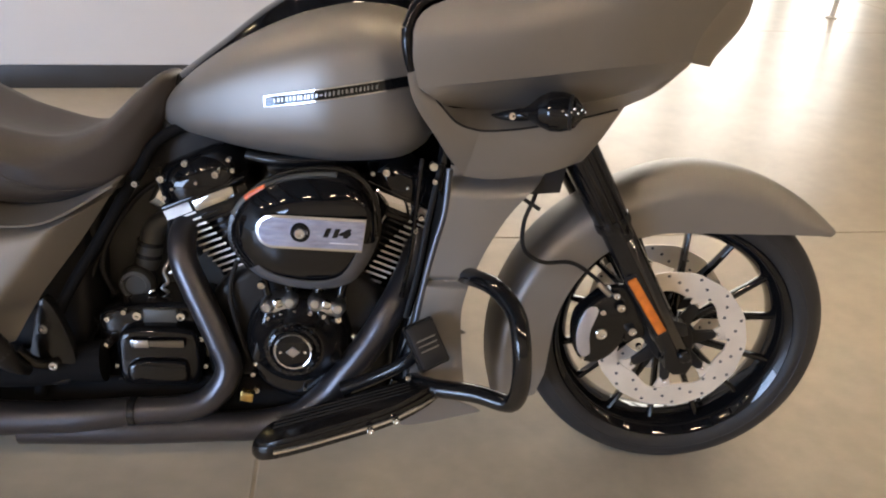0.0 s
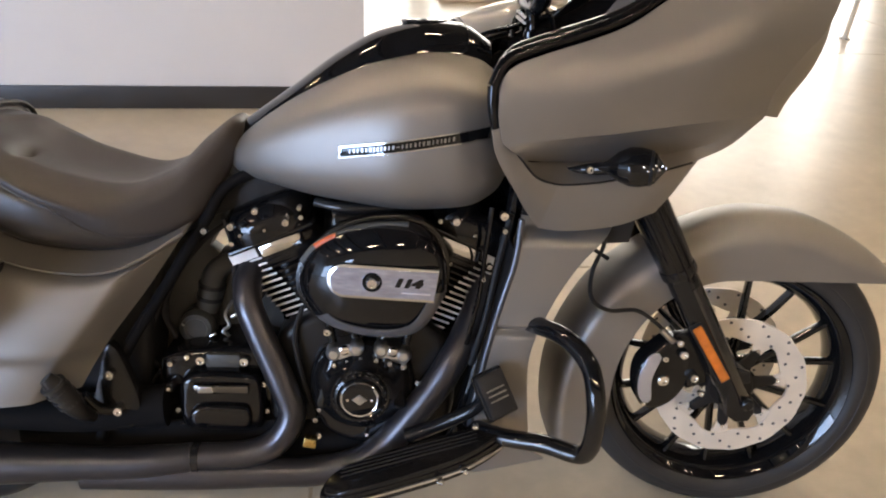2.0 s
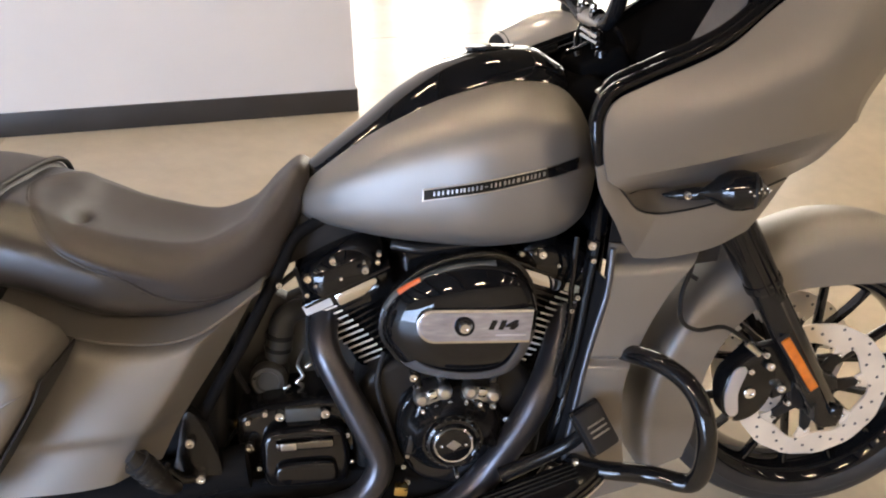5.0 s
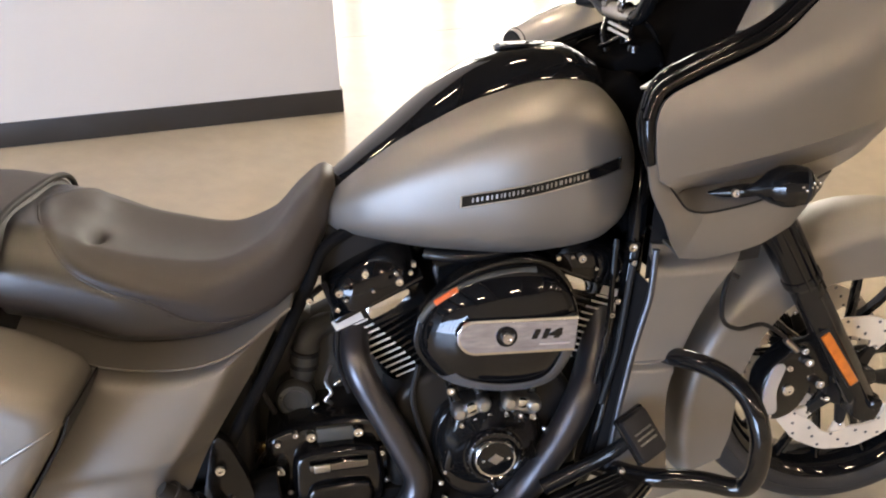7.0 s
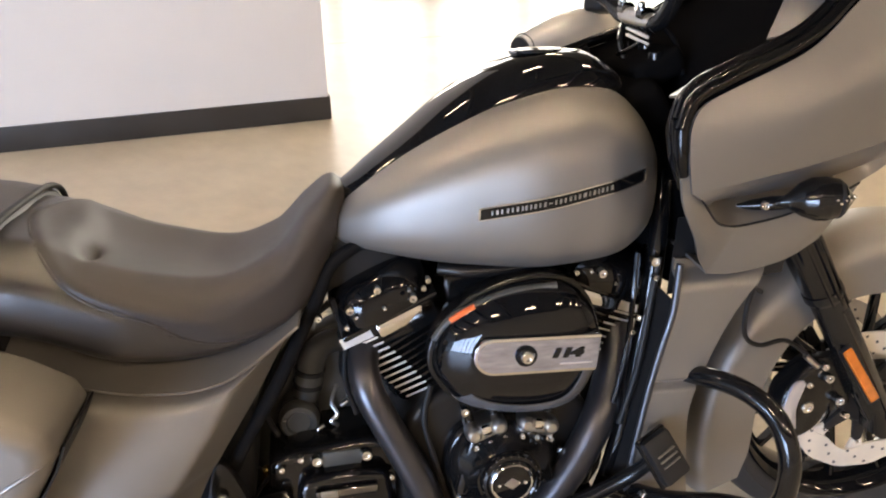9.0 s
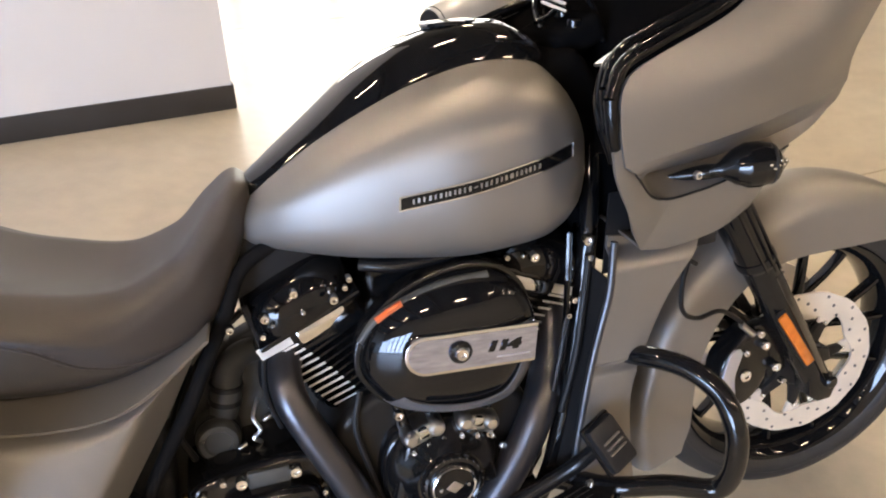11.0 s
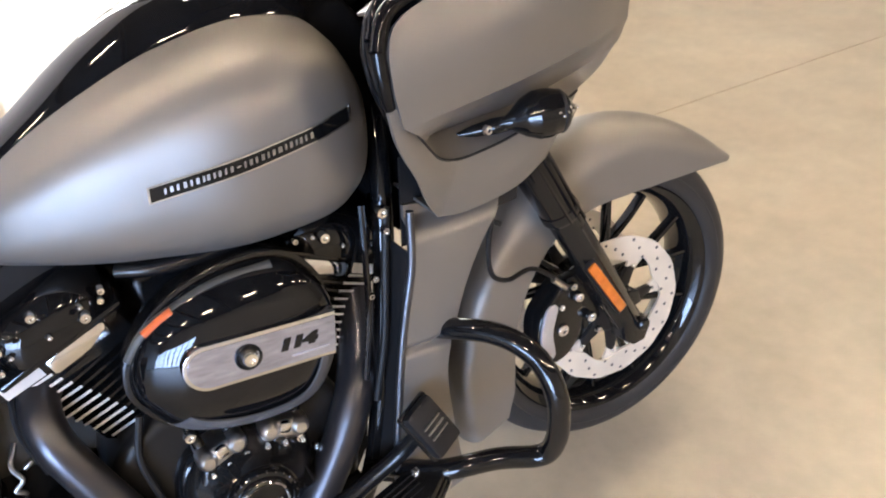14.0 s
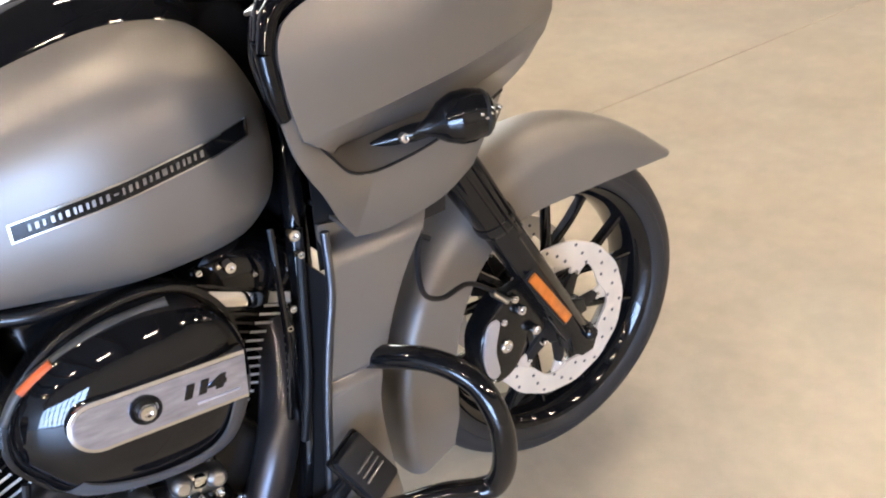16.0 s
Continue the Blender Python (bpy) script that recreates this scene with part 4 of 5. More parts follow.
def seat_ring(x, n=44):
    top = ease((-1.56, -1.50, -1.43, -1.307, -1.20, -1.12, -1.057, -1.015, -1.0), (0.836, 0.830, 0.812, 0.766, 0.745, 0.772, 0.832, 0.858, 0.848), x)
    bot = ease((-1.56, -1.458, -1.347, -1.24, -1.13, -1.074, -1.03, -1.0), (0.700, 0.672, 0.622, 0.612, 0.628, 0.660, 0.738, 0.800), x)
    half = ease((-1.56, -1.45, -1.35, -1.22, -1.10, -1.03, -1.0), (0.200, 0.205, 0.205, 0.185, 0.138, 0.088, 0.045), x)
    bot -= 0.012
    zc = bot + 0.55 * (top - bot)
    dish = ease((-1.56, -1.44, -1.3, -1.12, -1.0), (0.0, 0.018, 0.022, 0.010, 0.0), x)
    ring = []
    for a in np.linspace(0, 2 * np.pi, n, endpoint=False):
        c, s = np.cos(a), np.sin(a)
        h = (top - zc) if s > 0 else (zc - bot)
        y = half * np.sign(c) * abs(c) ** (0.8 if s > 0 else 0.62)
        z = zc + h * np.sign(s) * abs(s) ** (0.8 if s > 0 else 0.56)
        if s > 0:
            z -= 0.030 * math.exp(-((x + 1.390) / 0.010) ** 2 - ((y + 0.078) / 0.030) ** 2)
            z += dish * (min(1, abs(y) / (0.62 * half)) ** 2 - 0.85) * s
            z += 0.019 / (1 + math.exp((x + 1.405 + 0.25 * max(0, abs(y) - 0.05)) / 0.011)) * max(0, 1 - (abs(y) / 0.17) ** 4) * s - 0.012 * s
        up = math.degrees(math.asin(max(-1, min(1, s)))) / 90
        rim = insert_edge(x)
        swell = 0.0075 * math.exp(-((up - rim - 0.13) / 0.10) ** 2) - 0.0035 * math.exp(-((up - rim) / 0.045) ** 2)
        swell *= float(ease((-1.51, -1.47, -1.15, -1.05), (0.3, 1.0, 0.8, 0.0), x))
        far = math.hypot(y, z - zc)
        y, z = y * (1 + swell / far), zc + (z - zc) * (1 + swell / far)
        ring.append((x, y, z))
    return ring


seat_bm = loft([seat_ring(x, 120) for x in np.linspace(-1.503, -1.0, 84)])
seat_bm.verts.index_update()
for face in seat_bm.faces:
    if len(face.verts) == 4:
        spots = [v.index % 120 for v in face.verts]
        turn_at = (min(spots) + 0.5) * 3.0 if max(spots) - min(spots) < 100 else 358.5
        if turn_at > 270:
            turn_at -= 360
        up = (turn_at if turn_at < 90 else 180 - turn_at) / 90
        if up > insert_edge(face.calc_center_median().x):
            face.material_index = 1
seat = part("seat", seat_bm, [LEATHER, INSERT], bike, "black vinyl rider seat with a deep bucket", angle=70)


def on_seat(x, f):
    """A point on the near side of the seat, f of the way up from the side to the crown."""
    ring = np.array(seat_ring(x, 360))
    a = radians(180 - f * 90)
    return ring[int(round(math.degrees(a))) % 360]


welt = [on_seat(x, min(insert_edge(x), 0.97)) for x in (-1.483, -1.46, -1.435, -1.41, -1.385, -1.35, -1.30, -1.25, -1.20, -1.15, -1.10, -1.06)]
part("seat_piping", tube(welt, 0.0022, n=60, sides=8), INSERT, seat)
lip = [on_seat(x, f) for x, f in ((-1.50, -0.80), (-1.40, -0.84), (-1.30, -0.86), (-1.20, -0.86), (-1.10, -0.82), (-1.04, -0.70))]
part("seat_lip", tube(lip, 0.008, n=50, sides=8), PLASTIC, seat)
rings = []
for x in np.concatenate([np.linspace(-1.95, -1.52, 16), np.linspace(-1.515, -1.490, 8)]):
    top = ease((-1.95, -1.85, -1.6, -1.52, -1.50, -1.490), (0.84, 0.880, 0.864, 0.846, 0.834, 0.806), x)
    half = ease((-1.95, -1.7, -1.52, -1.50, -1.490), (0.15, 0.19, 0.210, 0.208, 0.196), x)
    rings.append([(x, half * np.sign(np.cos(a)) * abs(np.cos(a)) ** 0.6, (top + 0.69) / 2 + (top - 0.69) / 2 * np.sign(np.sin(a)) * abs(np.sin(a)) ** 0.6) for a in np.linspace(0, 2 * np.pi, 32, endpoint=False)])
part("passenger_seat", loft(rings), INSERT, seat, "black vinyl passenger pad", angle=70)
part("pad_welt", tube([(-1.497, 0.213 * np.sign(np.cos(a)) * abs(np.cos(a)) ** 0.6, 0.763 + 0.079 * np.sign(np.sin(a)) * abs(np.sin(a)) ** 0.6) for a in np.linspace(0.02, np.pi - 0.02, 24)] , 0.0055, n=60, sides=8), PLASTIC, seat)

# side cover and saddlebag
sc_low = [(-1.56, -0.275, 0.352), (-1.40, -0.273, 0.353), (-1.284, -0.246, 0.358)]
sc_top = [(-1.50, -0.20, 0.66), (-1.40, -0.205, 0.612), (-1.30, -0.205, 0.588), (-1.20, -0.195, 0.592), (-1.092, -0.160, 0.652)]
cover = coons(sc_low, sc_top, [sc_low[0], (-1.53, -0.246, 0.49), sc_top[0]], [sc_low[-1], (-1.238, -0.224, 0.438), (-1.160, -0.190, 0.546), sc_top[-1]], 48, 34, 0.010)
u = np.linspace(0, 1, 48)[:, None]
cover[:, :, 1] += 0.045 * np.clip((u - 0.76) / 0.24, 0, 1)
vv = np.linspace(0, 1, 34)[None, :]
cover[:, :, 1] += 0.030 * np.clip((vv - 0.90) / 0.10, 0, 1) ** 1.6
cover[:, :, 1] += 0.010 / (1 + np.exp((cover[:, :, 2] - 0.437) / 0.004))
side_cover = part("side_cover", shell(cover, 0.005), DENIM, bike, "matte grey plastic side cover", angle=40)
top_cap = coons(sc_top, [(-1.50, -0.10, 0.69), (-1.36, -0.10, 0.64), (-1.2, -0.10, 0.63), (-1.085, -0.10, 0.665)], [sc_top[0], (-1.50, -0.10, 0.69)], [sc_top[-1], (-1.085, -0.10, 0.665)], 24, 6, 0)
part("cover_top", shell(top_cap, 0.005), DENIM, side_cover)
bag_line = spline([(-1.392, 0.604), (-1.420, 0.642), (-1.49, 0.684), (-1.60, 0.713), (-1.80, 0.73), (-2.10, 0.71), (-2.16, 0.60), (-2.12, 0.42), (-2.0, 0.34), (-1.72, 0.33), (-1.56, 0.37), (-1.455, 0.50)], 60, True)
bag = both("saddlebag", slab(bag_line, -0.38, -0.21, 0.03, 6), DENIM, bike, "matte grey hard saddlebag", angle=50)
mid_bag = bag_line.mean(0)
# a black sheet stands in for the shaded gap ahead of the bag
front_line = [mid_bag + (bag_line[k] - mid_bag) * 1.012 for k in range(-12, 1)]
front_out, front_in = [[(x, y, z) for x, z in front_line] for y in (-0.350, -0.205)]
both("bag_front_shade", shell(coons(front_out, front_in, [front_out[0], front_in[0]], [front_out[-1], front_in[-1]], 24, 4, 0), 0.003), PLASTIC, bag, "black sheet for the shade at the front of the saddlebag")
both("bag_seam", tube([(-1.398, -0.325, 0.596), (-1.396, -0.345, 0.594), (-1.425, -0.378, 0.586), (-1.55, -0.3805, 0.525), (-1.75, -0.3805, 0.45)], 0.0035, n=40, sides=8), DENIM, bike)


# rear wheel under the bags
RX = (-1.625, 0, 0.315)
rw = part("rear_wheel", lathe([(0.222, -0.070), (0.214, -0.078), (0.200, -0.066), (0.188, -0.03), (0.188, 0.03), (0.200, 0.066), (0.214, 0.078), (0.222, 0.070), (0.200, 0.0)], RX, 72), GLOSS, bike, "gloss black rear wheel")
part("tyre", lathe([(0.216, -0.070), (0.226, -0.084), (0.256, -0.092), (0.288, -0.080), (0.308, -0.050), (0.317, 0), (0.308, 0.050), (0.288, 0.080), (0.256, 0.092), (0.226, 0.084), (0.216, 0.070), (0.21, 0)], RX, 80), RUBBER, rw, "black rubber rear tyre")
part("hub", lathe([(0.012, -0.07), (0.05, -0.07), (0.06, -0.05), (0.045, 0), (0.06, 0.05), (0.05, 0.07), (0.012, 0.07)], RX, 32), GLOSS, rw)
for i in range(10):
    sp = part("spoke", box((0.16, 0.022, 0.020), (0.12, 0, 0), bevel=0.006), GLOSS, rw)
    sp.matrix_basis = pose(*RX, 0, 36 * i, 0)

# ---- the engine ----
engine = part("engine", slab(spline([(-0.93, 0.44), (-0.84, 0.49), (-0.70, 0.49), (-0.61, 0.43), (-0.585, 0.32), (-0.61, 0.22), (-0.70, 0.175), (-0.86, 0.175), (-0.94, 0.22), (-0.955, 0.33)], 48, True), -0.120, 0.12, 0.02, 4), DARKCAST, bike, "black V-twin engine with bright fin edges")
cam = part("cam_cover", slab(spline([(-0.86, 0.40), (-0.82, 0.430), (-0.71, 0.430), (-0.675, 0.39), (-0.665, 0.31), (-0.69, 0.245), (-0.765, 0.215), (-0.84, 0.245), (-0.872, 0.32)], 48, True), -0.148, -0.10, 0.018, 4), CASTING, engine, "gloss black cam cover")
part("cover_cone", lathe([(0.096, -0.140), (0.092, -0.152), (0.080, -0.166), (0.066, -0.180), (0.058, -0.192), (0.055, -0.199), (0.0005, -0.199), (0.0005, -0.140)], (-0.770, 0, 0.350), 56), CASTING, cam)
for side_at, lean_at in ((-0.832, 16), (-0.708, -16)):
    part("cover_rib", box((0.026, 0.05, 0.12), (side_at, -0.148, 0.365), (0, lean_at, 0), bevel=0.010, segs=3), CASTING, cam)


def cylinder(base, head, name, bright):
    """A finned barrel from base to head, in the plane of the machine, with rocker boxes on top."""
    base, head = np.array(base), np.array(head)
    d = (head - base) / np.linalg.norm(head - base)
    tilt = math.degrees(math.atan2(d[0], d[1]))
    high = float(np.linalg.norm(head - base))
    at = pose(base[0], 0, base[1], 0, tilt, 0)
    barrel = part(name, lathe([(0.0005, 0.0), (0.062, 0.0), (0.062, high), (0.0005, high)], (0, 0, 0), 32), SATIN, engine)
    barrel.matrix_basis = at @ pose(0, 0, 0, 90, 0, 0)
    n = 16

    def outline(f):
        mid_f, w = -0.004 - 0.054 * f, 0.0155 + 0.010 * math.sin(0.8 * math.pi * min(f, 1)) + 0.03 * max(0, f - 1)
        left = mid_f - w
        pts = [(left, -0.082), (mid_f + w, -0.088), (0.034, -0.080), (0.072, -0.070), (0.080, -0.04), (0.080, 0.04), (0.070, 0.098), (0.028, 0.118), (-0.028, 0.118), (-0.074, 0.098), (-0.085, 0.04), (min(left - 0.002, -0.06), -0.05)]
        return [(-x, y) for x, y in pts[::-1]] if bright > 0 else pts
    lit = 10 if bright > 0 else 0

    def plate(f, t):
        bm = bmesh.new()
        pts = outline(f)
        lo = [bm.verts.new((x, y, -t)) for x, y in pts]
        hi = [bm.verts.new((x, y, t)) for x, y in pts]
        bm.faces.new(lo[::-1])
        bm.faces.new(hi)
        for k in range(len(pts)):
            bm.faces.new((lo[k], lo[(k + 1) % len(pts)], hi[(k + 1) % len(pts)], hi[k])).material_index = 1 if k == lit else 0
        return bm
    for i in range(n):
        fin = part("cooling_fin", plate(i / (n - 1), 0.0019), [SATIN, FIN_EDGE], barrel, "black cooling fin with a machined bright edge", smooth=False)
        fin.matrix_basis = pose(0, 0, 0, -90, 0, 0) @ pose(0, 0, 0.012 + (high - 0.022) * i / (n - 1))
    box_at = at @ pose(0, 0, high)
    low = part("rocker_base", box((0.084, 0.214, 0.024), (0.012 * -bright, 0, 0.004), bevel=0.005), CHROME, engine, "bright machined rocker base")
    low.matrix_basis = box_at
    cap_plate = part("head_facet", plate(1.2, 0.010), [SATIN, FIN_EDGE], engine, "machined bright head facet", smooth=False)
    cap_plate.matrix_basis = box_at @ pose(0, 0, 0.004)
    # spacer edge and small chrome bolts are added to give highlights and glints
    spacer = part("rocker_spacer", box((0.172, 0.222, 0.010), (0, 0, 0.021), bevel=0.004), GLOSS, engine, "gloss black rocker spacer, added for its edge highlight")
    spacer.matrix_basis = box_at
    for x, y, z in ((-0.048, -0.112, 0.052), (0.0, -0.118, 0.046), (0.048, -0.112, 0.052), (-0.02, -0.100, 0.074), (0.030, -0.100, 0.072)):
        b = bolt_at(spacer, (0, 0, 0), 0.0045, 0.006, CHROME)
        b.matrix_basis = pose(x, y, z, 20, 0, 0)
    head_box = part("cylinder_head", box((0.150, 0.165, 0.05), (0, 0, -0.014), bevel=0.010), SATIN, engine)
    head_box.matrix_basis = box_at
    bm = bmesh.new()
    rings = []
    for z, w in ((0.024, 1.0), (0.046, 1.02), (0.066, 0.98), (0.082, 0.88), (0.092, 0.72), (0.096, 0.5)):
        rings.append([(0.090 * w * np.sign(np.cos(a)) * abs(np.cos(a)) ** 0.68, 0.116 * w * np.sign(np.sin(a)) * abs(np.sin(a)) ** 0.68, z) for a in np.linspace(0, 2 * np.pi, 40, endpoint=False)])
    top = part("rocker_cover", loft(rings, bm=bm), GLOSS, engine, "gloss black rocker cover", angle=40)
    top.matrix_basis = box_at
    for x, y in ((-0.055, -0.080), (0.050, -0.084)):
        b = bolt_at(top, (0, 0, 0), 0.007, 0.007)
        b.matrix_basis = pose(x, y, 0.078, 60, 0, 0)
    for x in (-0.07, 0.07):
        b = bolt_at(top, (0, 0, 0), 0.006, 0.006)
        b.matrix_basis = pose(x, -0.108, 0.040)
    return barrel


cylinder((-0.852, 0.410), (-0.936, 0.608), "rear_cylinder", -1)
cylinder((-0.662, 0.410), (-0.578, 0.608), "front_cylinder", 1)

# air cleaner
ac_line = spline([(-0.890, 0.564), (-0.872, 0.617), (-0.814, 0.668), (-0.735, 0.691), (-0.664, 0.684), (-0.624, 0.645), (-0.611, 0.590), (-0.623, 0.536), (-0.665, 0.479), (-0.749, 0.465), (-0.838, 0.483), (-0.876, 0.523)], 64, True)
mid = np.array((-0.745, 0.577))


def ac_y(x):
    return -0.13 * (x + 0.745)


def ac_rings(steps):
    return [[(mid[0] + (x - mid[0]) * s, y + ac_y(mid[0] + (x - mid[0]) * s) * w, mid[1] + (z - mid[1]) * s) for x, z in ac_line] for y, s, w in steps]


cleaner = part("air_cleaner", loft(ac_rings([(-0.125, 0.94, 0), (-0.150, 0.97, 0.2), (-0.166, 0.972, 0.5), (-0.180, 0.957, 0.8), (-0.190, 0.920, 1), (-0.197, 0.865, 1), (-0.2035, 0.78, 1), (-0.2095, 0.68, 1), (-0.2145, 0.58, 1), (-0.218, 0.45, 1), (-0.2195, 0.3, 1), (-0.220, 0.08, 1)])), GLOSS, engine, "gloss black oval air cleaner cover", angle=60)
part("back_plate", loft(ac_rings([(-0.118, 1.0, 0), (-0.150, 1.02, 0.1), (-0.156, 1.02, 0.1), (-0.158, 0.99, 0.1)])), SATIN, cleaner, "satin black back plate")


band_path = [(-0.880, -0.154, 0.600), (-0.854, -0.1585, 0.631), (-0.816, -0.1685, 0.654), (-0.760, -0.178, 0.675), (-0.687, -0.187, 0.684)]
part("rim_band", tube(band_path, [0.006, 0.0085, 0.009, 0.009, 0.007], n=50, sides=12), HOUSING, cleaner, "satin black raised rim band")
facet_rings = ac_rings([(-0.1600, 0.996, 0.5), (-0.1780, 0.986, 0.8), (-0.1960, 0.935, 1), (-0.2080, 0.830, 1), (-0.2125, 0.760, 1)])
facet = np.array([[ring[k] for ring in facet_rings] for k in range(34, 59)])
facet[:, :, 1] += 0.009 * (1 - np.sin(np.pi * np.linspace(0.02, 0.98, 25)) ** 0.5)[:, None]
part("lower_facet", shell(facet, 0.003), FACET, cleaner, "satin grey lower facet of the cover")
part("orange_strip", tube([(-0.854, -0.1645, 0.634), (-0.835, -0.1695, 0.647), (-0.816, -0.1745, 0.658)], 0.0058, n=12, sides=8), ORANGE, cleaner, "short orange strip on the rim")
plate_line = [(-0.640, 0.558), (-0.632, 0.619)] + [(-0.798 + 0.031 * np.cos(a), 0.5885 + 0.031 * np.sin(a)) for a in np.linspace(np.pi / 2, 1.5 * np.pi, 15)]
plate = part("engine_plate", slab(plate_line, -0.2275, -0.205, 0.0015, 2, shear=lambda x, z: ac_y(x)), CHROME, cleaner, "bright chrome plate on the air cleaner")
inset = [(-0.640, 0.563), (-0.634, 0.614)] + [(-0.798 + 0.026 * np.cos(a), 0.5885 + 0.026 * np.sin(a)) for a in np.linspace(np.pi / 2, 1.5 * np.pi, 15)]
part("plate_face", slab(inset, -0.2285, -0.22, 0, shear=lambda x, z: ac_y(x)), PLATE, plate, "engine-turned plate face, tinted blue for the sky reflection")
cup = part("bolt_cup", lathe([(0.0005, -0.001), (0.013, -0.001), (0.016, -0.004), (0.0175, -0.002), (0.0175, 0.004), (0.0005, 0.004)], (0, 0, 0), 28), SATIN, plate)
cup.matrix_basis = pose(-0.749, -0.2285, 0.590)
b = bolt_at(cup, (0, 0, 0), 0.0125, 0.010, BOLT)
b.matrix_basis = pose(0, -0.001, 0)
curve = bpy.data.curves.new("displacement_number", "FONT")
curve.offset = 0.0030
curve.body, curve.size, curve.extrude, curve.align_x, curve.align_y, curve.shear = "114", 0.034, 0.0006, "CENTER", "CENTER", 0.25
curve.materials.append(GLOSS)
digits = new("displacement_number", curve)
digits.parent = plate
digits.matrix_basis = pose(-0.688, -0.2292 + ac_y(-0.688), 0.591) @ pose(0, 0, 0, 90, 0, -7.4) @ Matrix.Diagonal((0.95, 0.56, 1, 1))
tagged(digits, "black displacement number on the plate")
part("plate_line", box((0.05, 0.0012, 0.0022), (-0.672, -0.2292 + ac_y(-0.672), 0.5735), (0, 0, -7.4), bevel=0.0004), SILVER, plate)

# timer cover
timer = part("timer_cover", lathe([(0.0005, -0.020), (0.040, -0.020), (0.046, -0.018), (0.050, -0.013), (0.054, -0.016), (0.060, -0.013), (0.064, -0.004), (0.064, 0.02), (0.0005, 0.02)], (0, 0, 0), 48), GLOSS, engine, "round black timer cover with a small emblem")
timer.matrix_basis = pose(-0.770, -0.199, 0.352) @ Matrix.Scale(0.80, 4)
part("emblem", slab([(-0.017, 0.0), (-0.007, 0.008), (0.0, 0.013), (0.007, 0.008), (0.017, 0.0), (0.007, -0.008), (0.0, -0.013), (-0.007, -0.008)], -0.0225, -0.019, 0.0006, 1), ALLOY, timer)
for i in range(24):
    knurl = part("knurl", box((0.004, 0.006, 0.005), (0.0605, -0.0125, 0), bevel=0.0012, segs=1), DARKCHROME, timer)
    knurl.matrix_basis = pose(0, 0, 0, 0, 15 * i, 0)
part("ring", lathe([(0.0400, -0.0215), (0.0425, -0.0225), (0.045, -0.0205), (0.0425, -0.018)], (0, 0, 0), 48), CHROME, timer)
for x in (-0.028, 0.028):
    b = bolt_at(timer, (x, -0.020, 0), 0.005, 0.003)
for i in range(5):
    a = radians(72 * i + 60)
    b = bolt_at(engine, (-0.768 + 0.092 * np.cos(a), -0.152, 0.335 + 0.092 * np.sin(a)), 0.0055, 0.006)


# tappet blocks and pushrod tubes
def tappet(x, z, tilt, top):
    t = part("tappet_block", box((0.066, 0.054, 0.032), bevel=0.008, segs=3), ALLOY, engine, "bright chrome tappet block")
    t.matrix_basis = pose(x, -0.145, z, 0, tilt, 0)
    for dx in (-0.022, 0.022):
        part("pushrod_tube", tube([(dx, 0, 0.01), (dx * 0.7, 0.01, top)], 0.0085, n=2, sides=12, raw=True), GLOSS, t)
        part("lobe", lathe([(0.0005, -0.030), (0.008, -0.030), (0.0125, -0.026), (0.0145, -0.018), (0.0145, 0.0), (0.0005, 0.0)], (dx, -0.004, 0.004), 18), ALLOY, t)
    part("lobe", box((0.018, 0.020, 0.018), (0, -0.022, 0.006), bevel=0.005, segs=2), CHROME, t)
    for dx in (-0.026, 0.0, 0.026):
        b = bolt_at(t, (dx, -0.028, -0.017), 0.0055, 0.006)


tappet(-0.800, 0.426, -14, 0.20)
tappet(-0.712, 0.424, 14, 0.20)
for p, r in (((-0.835, -0.150, 0.462), 0.010), ((-0.812, -0.158, 0.400), 0.008), ((-0.755, -0.158, 0.418), 0.009), ((-0.690, -0.155, 0.396), 0.009), ((-0.845, -0.155, 0.345), 0.009), ((-0.662, -0.13, 0.35), 0.007),
             ((-0.645, -0.13, 0.33), 0.009), ((-0.855, -0.14, 0.235), 0.009), ((-0.86, -0.14, 0.27), 0.007)):
    bolt_at(engine, p, r, 0.010)
part("sensor_fitting", box((0.026, 0.02, 0.020), (-0.868, -0.17, 0.236), (0, 12, 0), bevel=0.003), BRASS, engine, "small brass fitting")

# gearbox
gear = part("gearbox", slab(spline([(-1.15, 0.385), (-1.06, 0.399), (-0.96, 0.396), (-0.93, 0.35), (-0.93, 0.24), (-0.96, 0.20), (-1.14, 0.20), (-1.17, 0.26), (-1.17, 0.36)], 44, True), -0.105, 0.10, 0.016, 3), CASTING, engine, "black gearbox housing")
cover_g = part("clutch_cover", slab(spline([(-1.095, 0.362), (-0.99, 0.362), (-0.965, 0.34), (-0.962, 0.262), (-0.985, 0.236), (-1.10, 0.236), (-1.124, 0.262), (-1.122, 0.335)], 44, True), -0.142, -0.10, 0.016, 4), GLOSS, gear, "gloss black gearbox side cover")
part("cover_step", slab(spline([(-1.08, 0.300), (-1.0, 0.300), (-0.985, 0.285), (-0.985, 0.262), (-1.0, 0.250), (-1.085, 0.250), (-1.10, 0.262), (-1.10, 0.285)], 32, True), -0.156, -0.135, 0.010, 3), GLOSS, cover_g)
# bar and bright end take chrome tones for light caught on gloss black
part("cover_step", box((0.105, 0.016, 0.019), (-1.04, -0.145, 0.336), (8, 0, 0), bevel=0.004), DARKCHROME, cover_g, "raised bar toned dark chrome for its reflections")
part("cover_step", box((0.028, 0.006, 0.016), (-1.070, -0.152, 0.336), (8, 0, 0), bevel=0.002), ALLOY, cover_g)
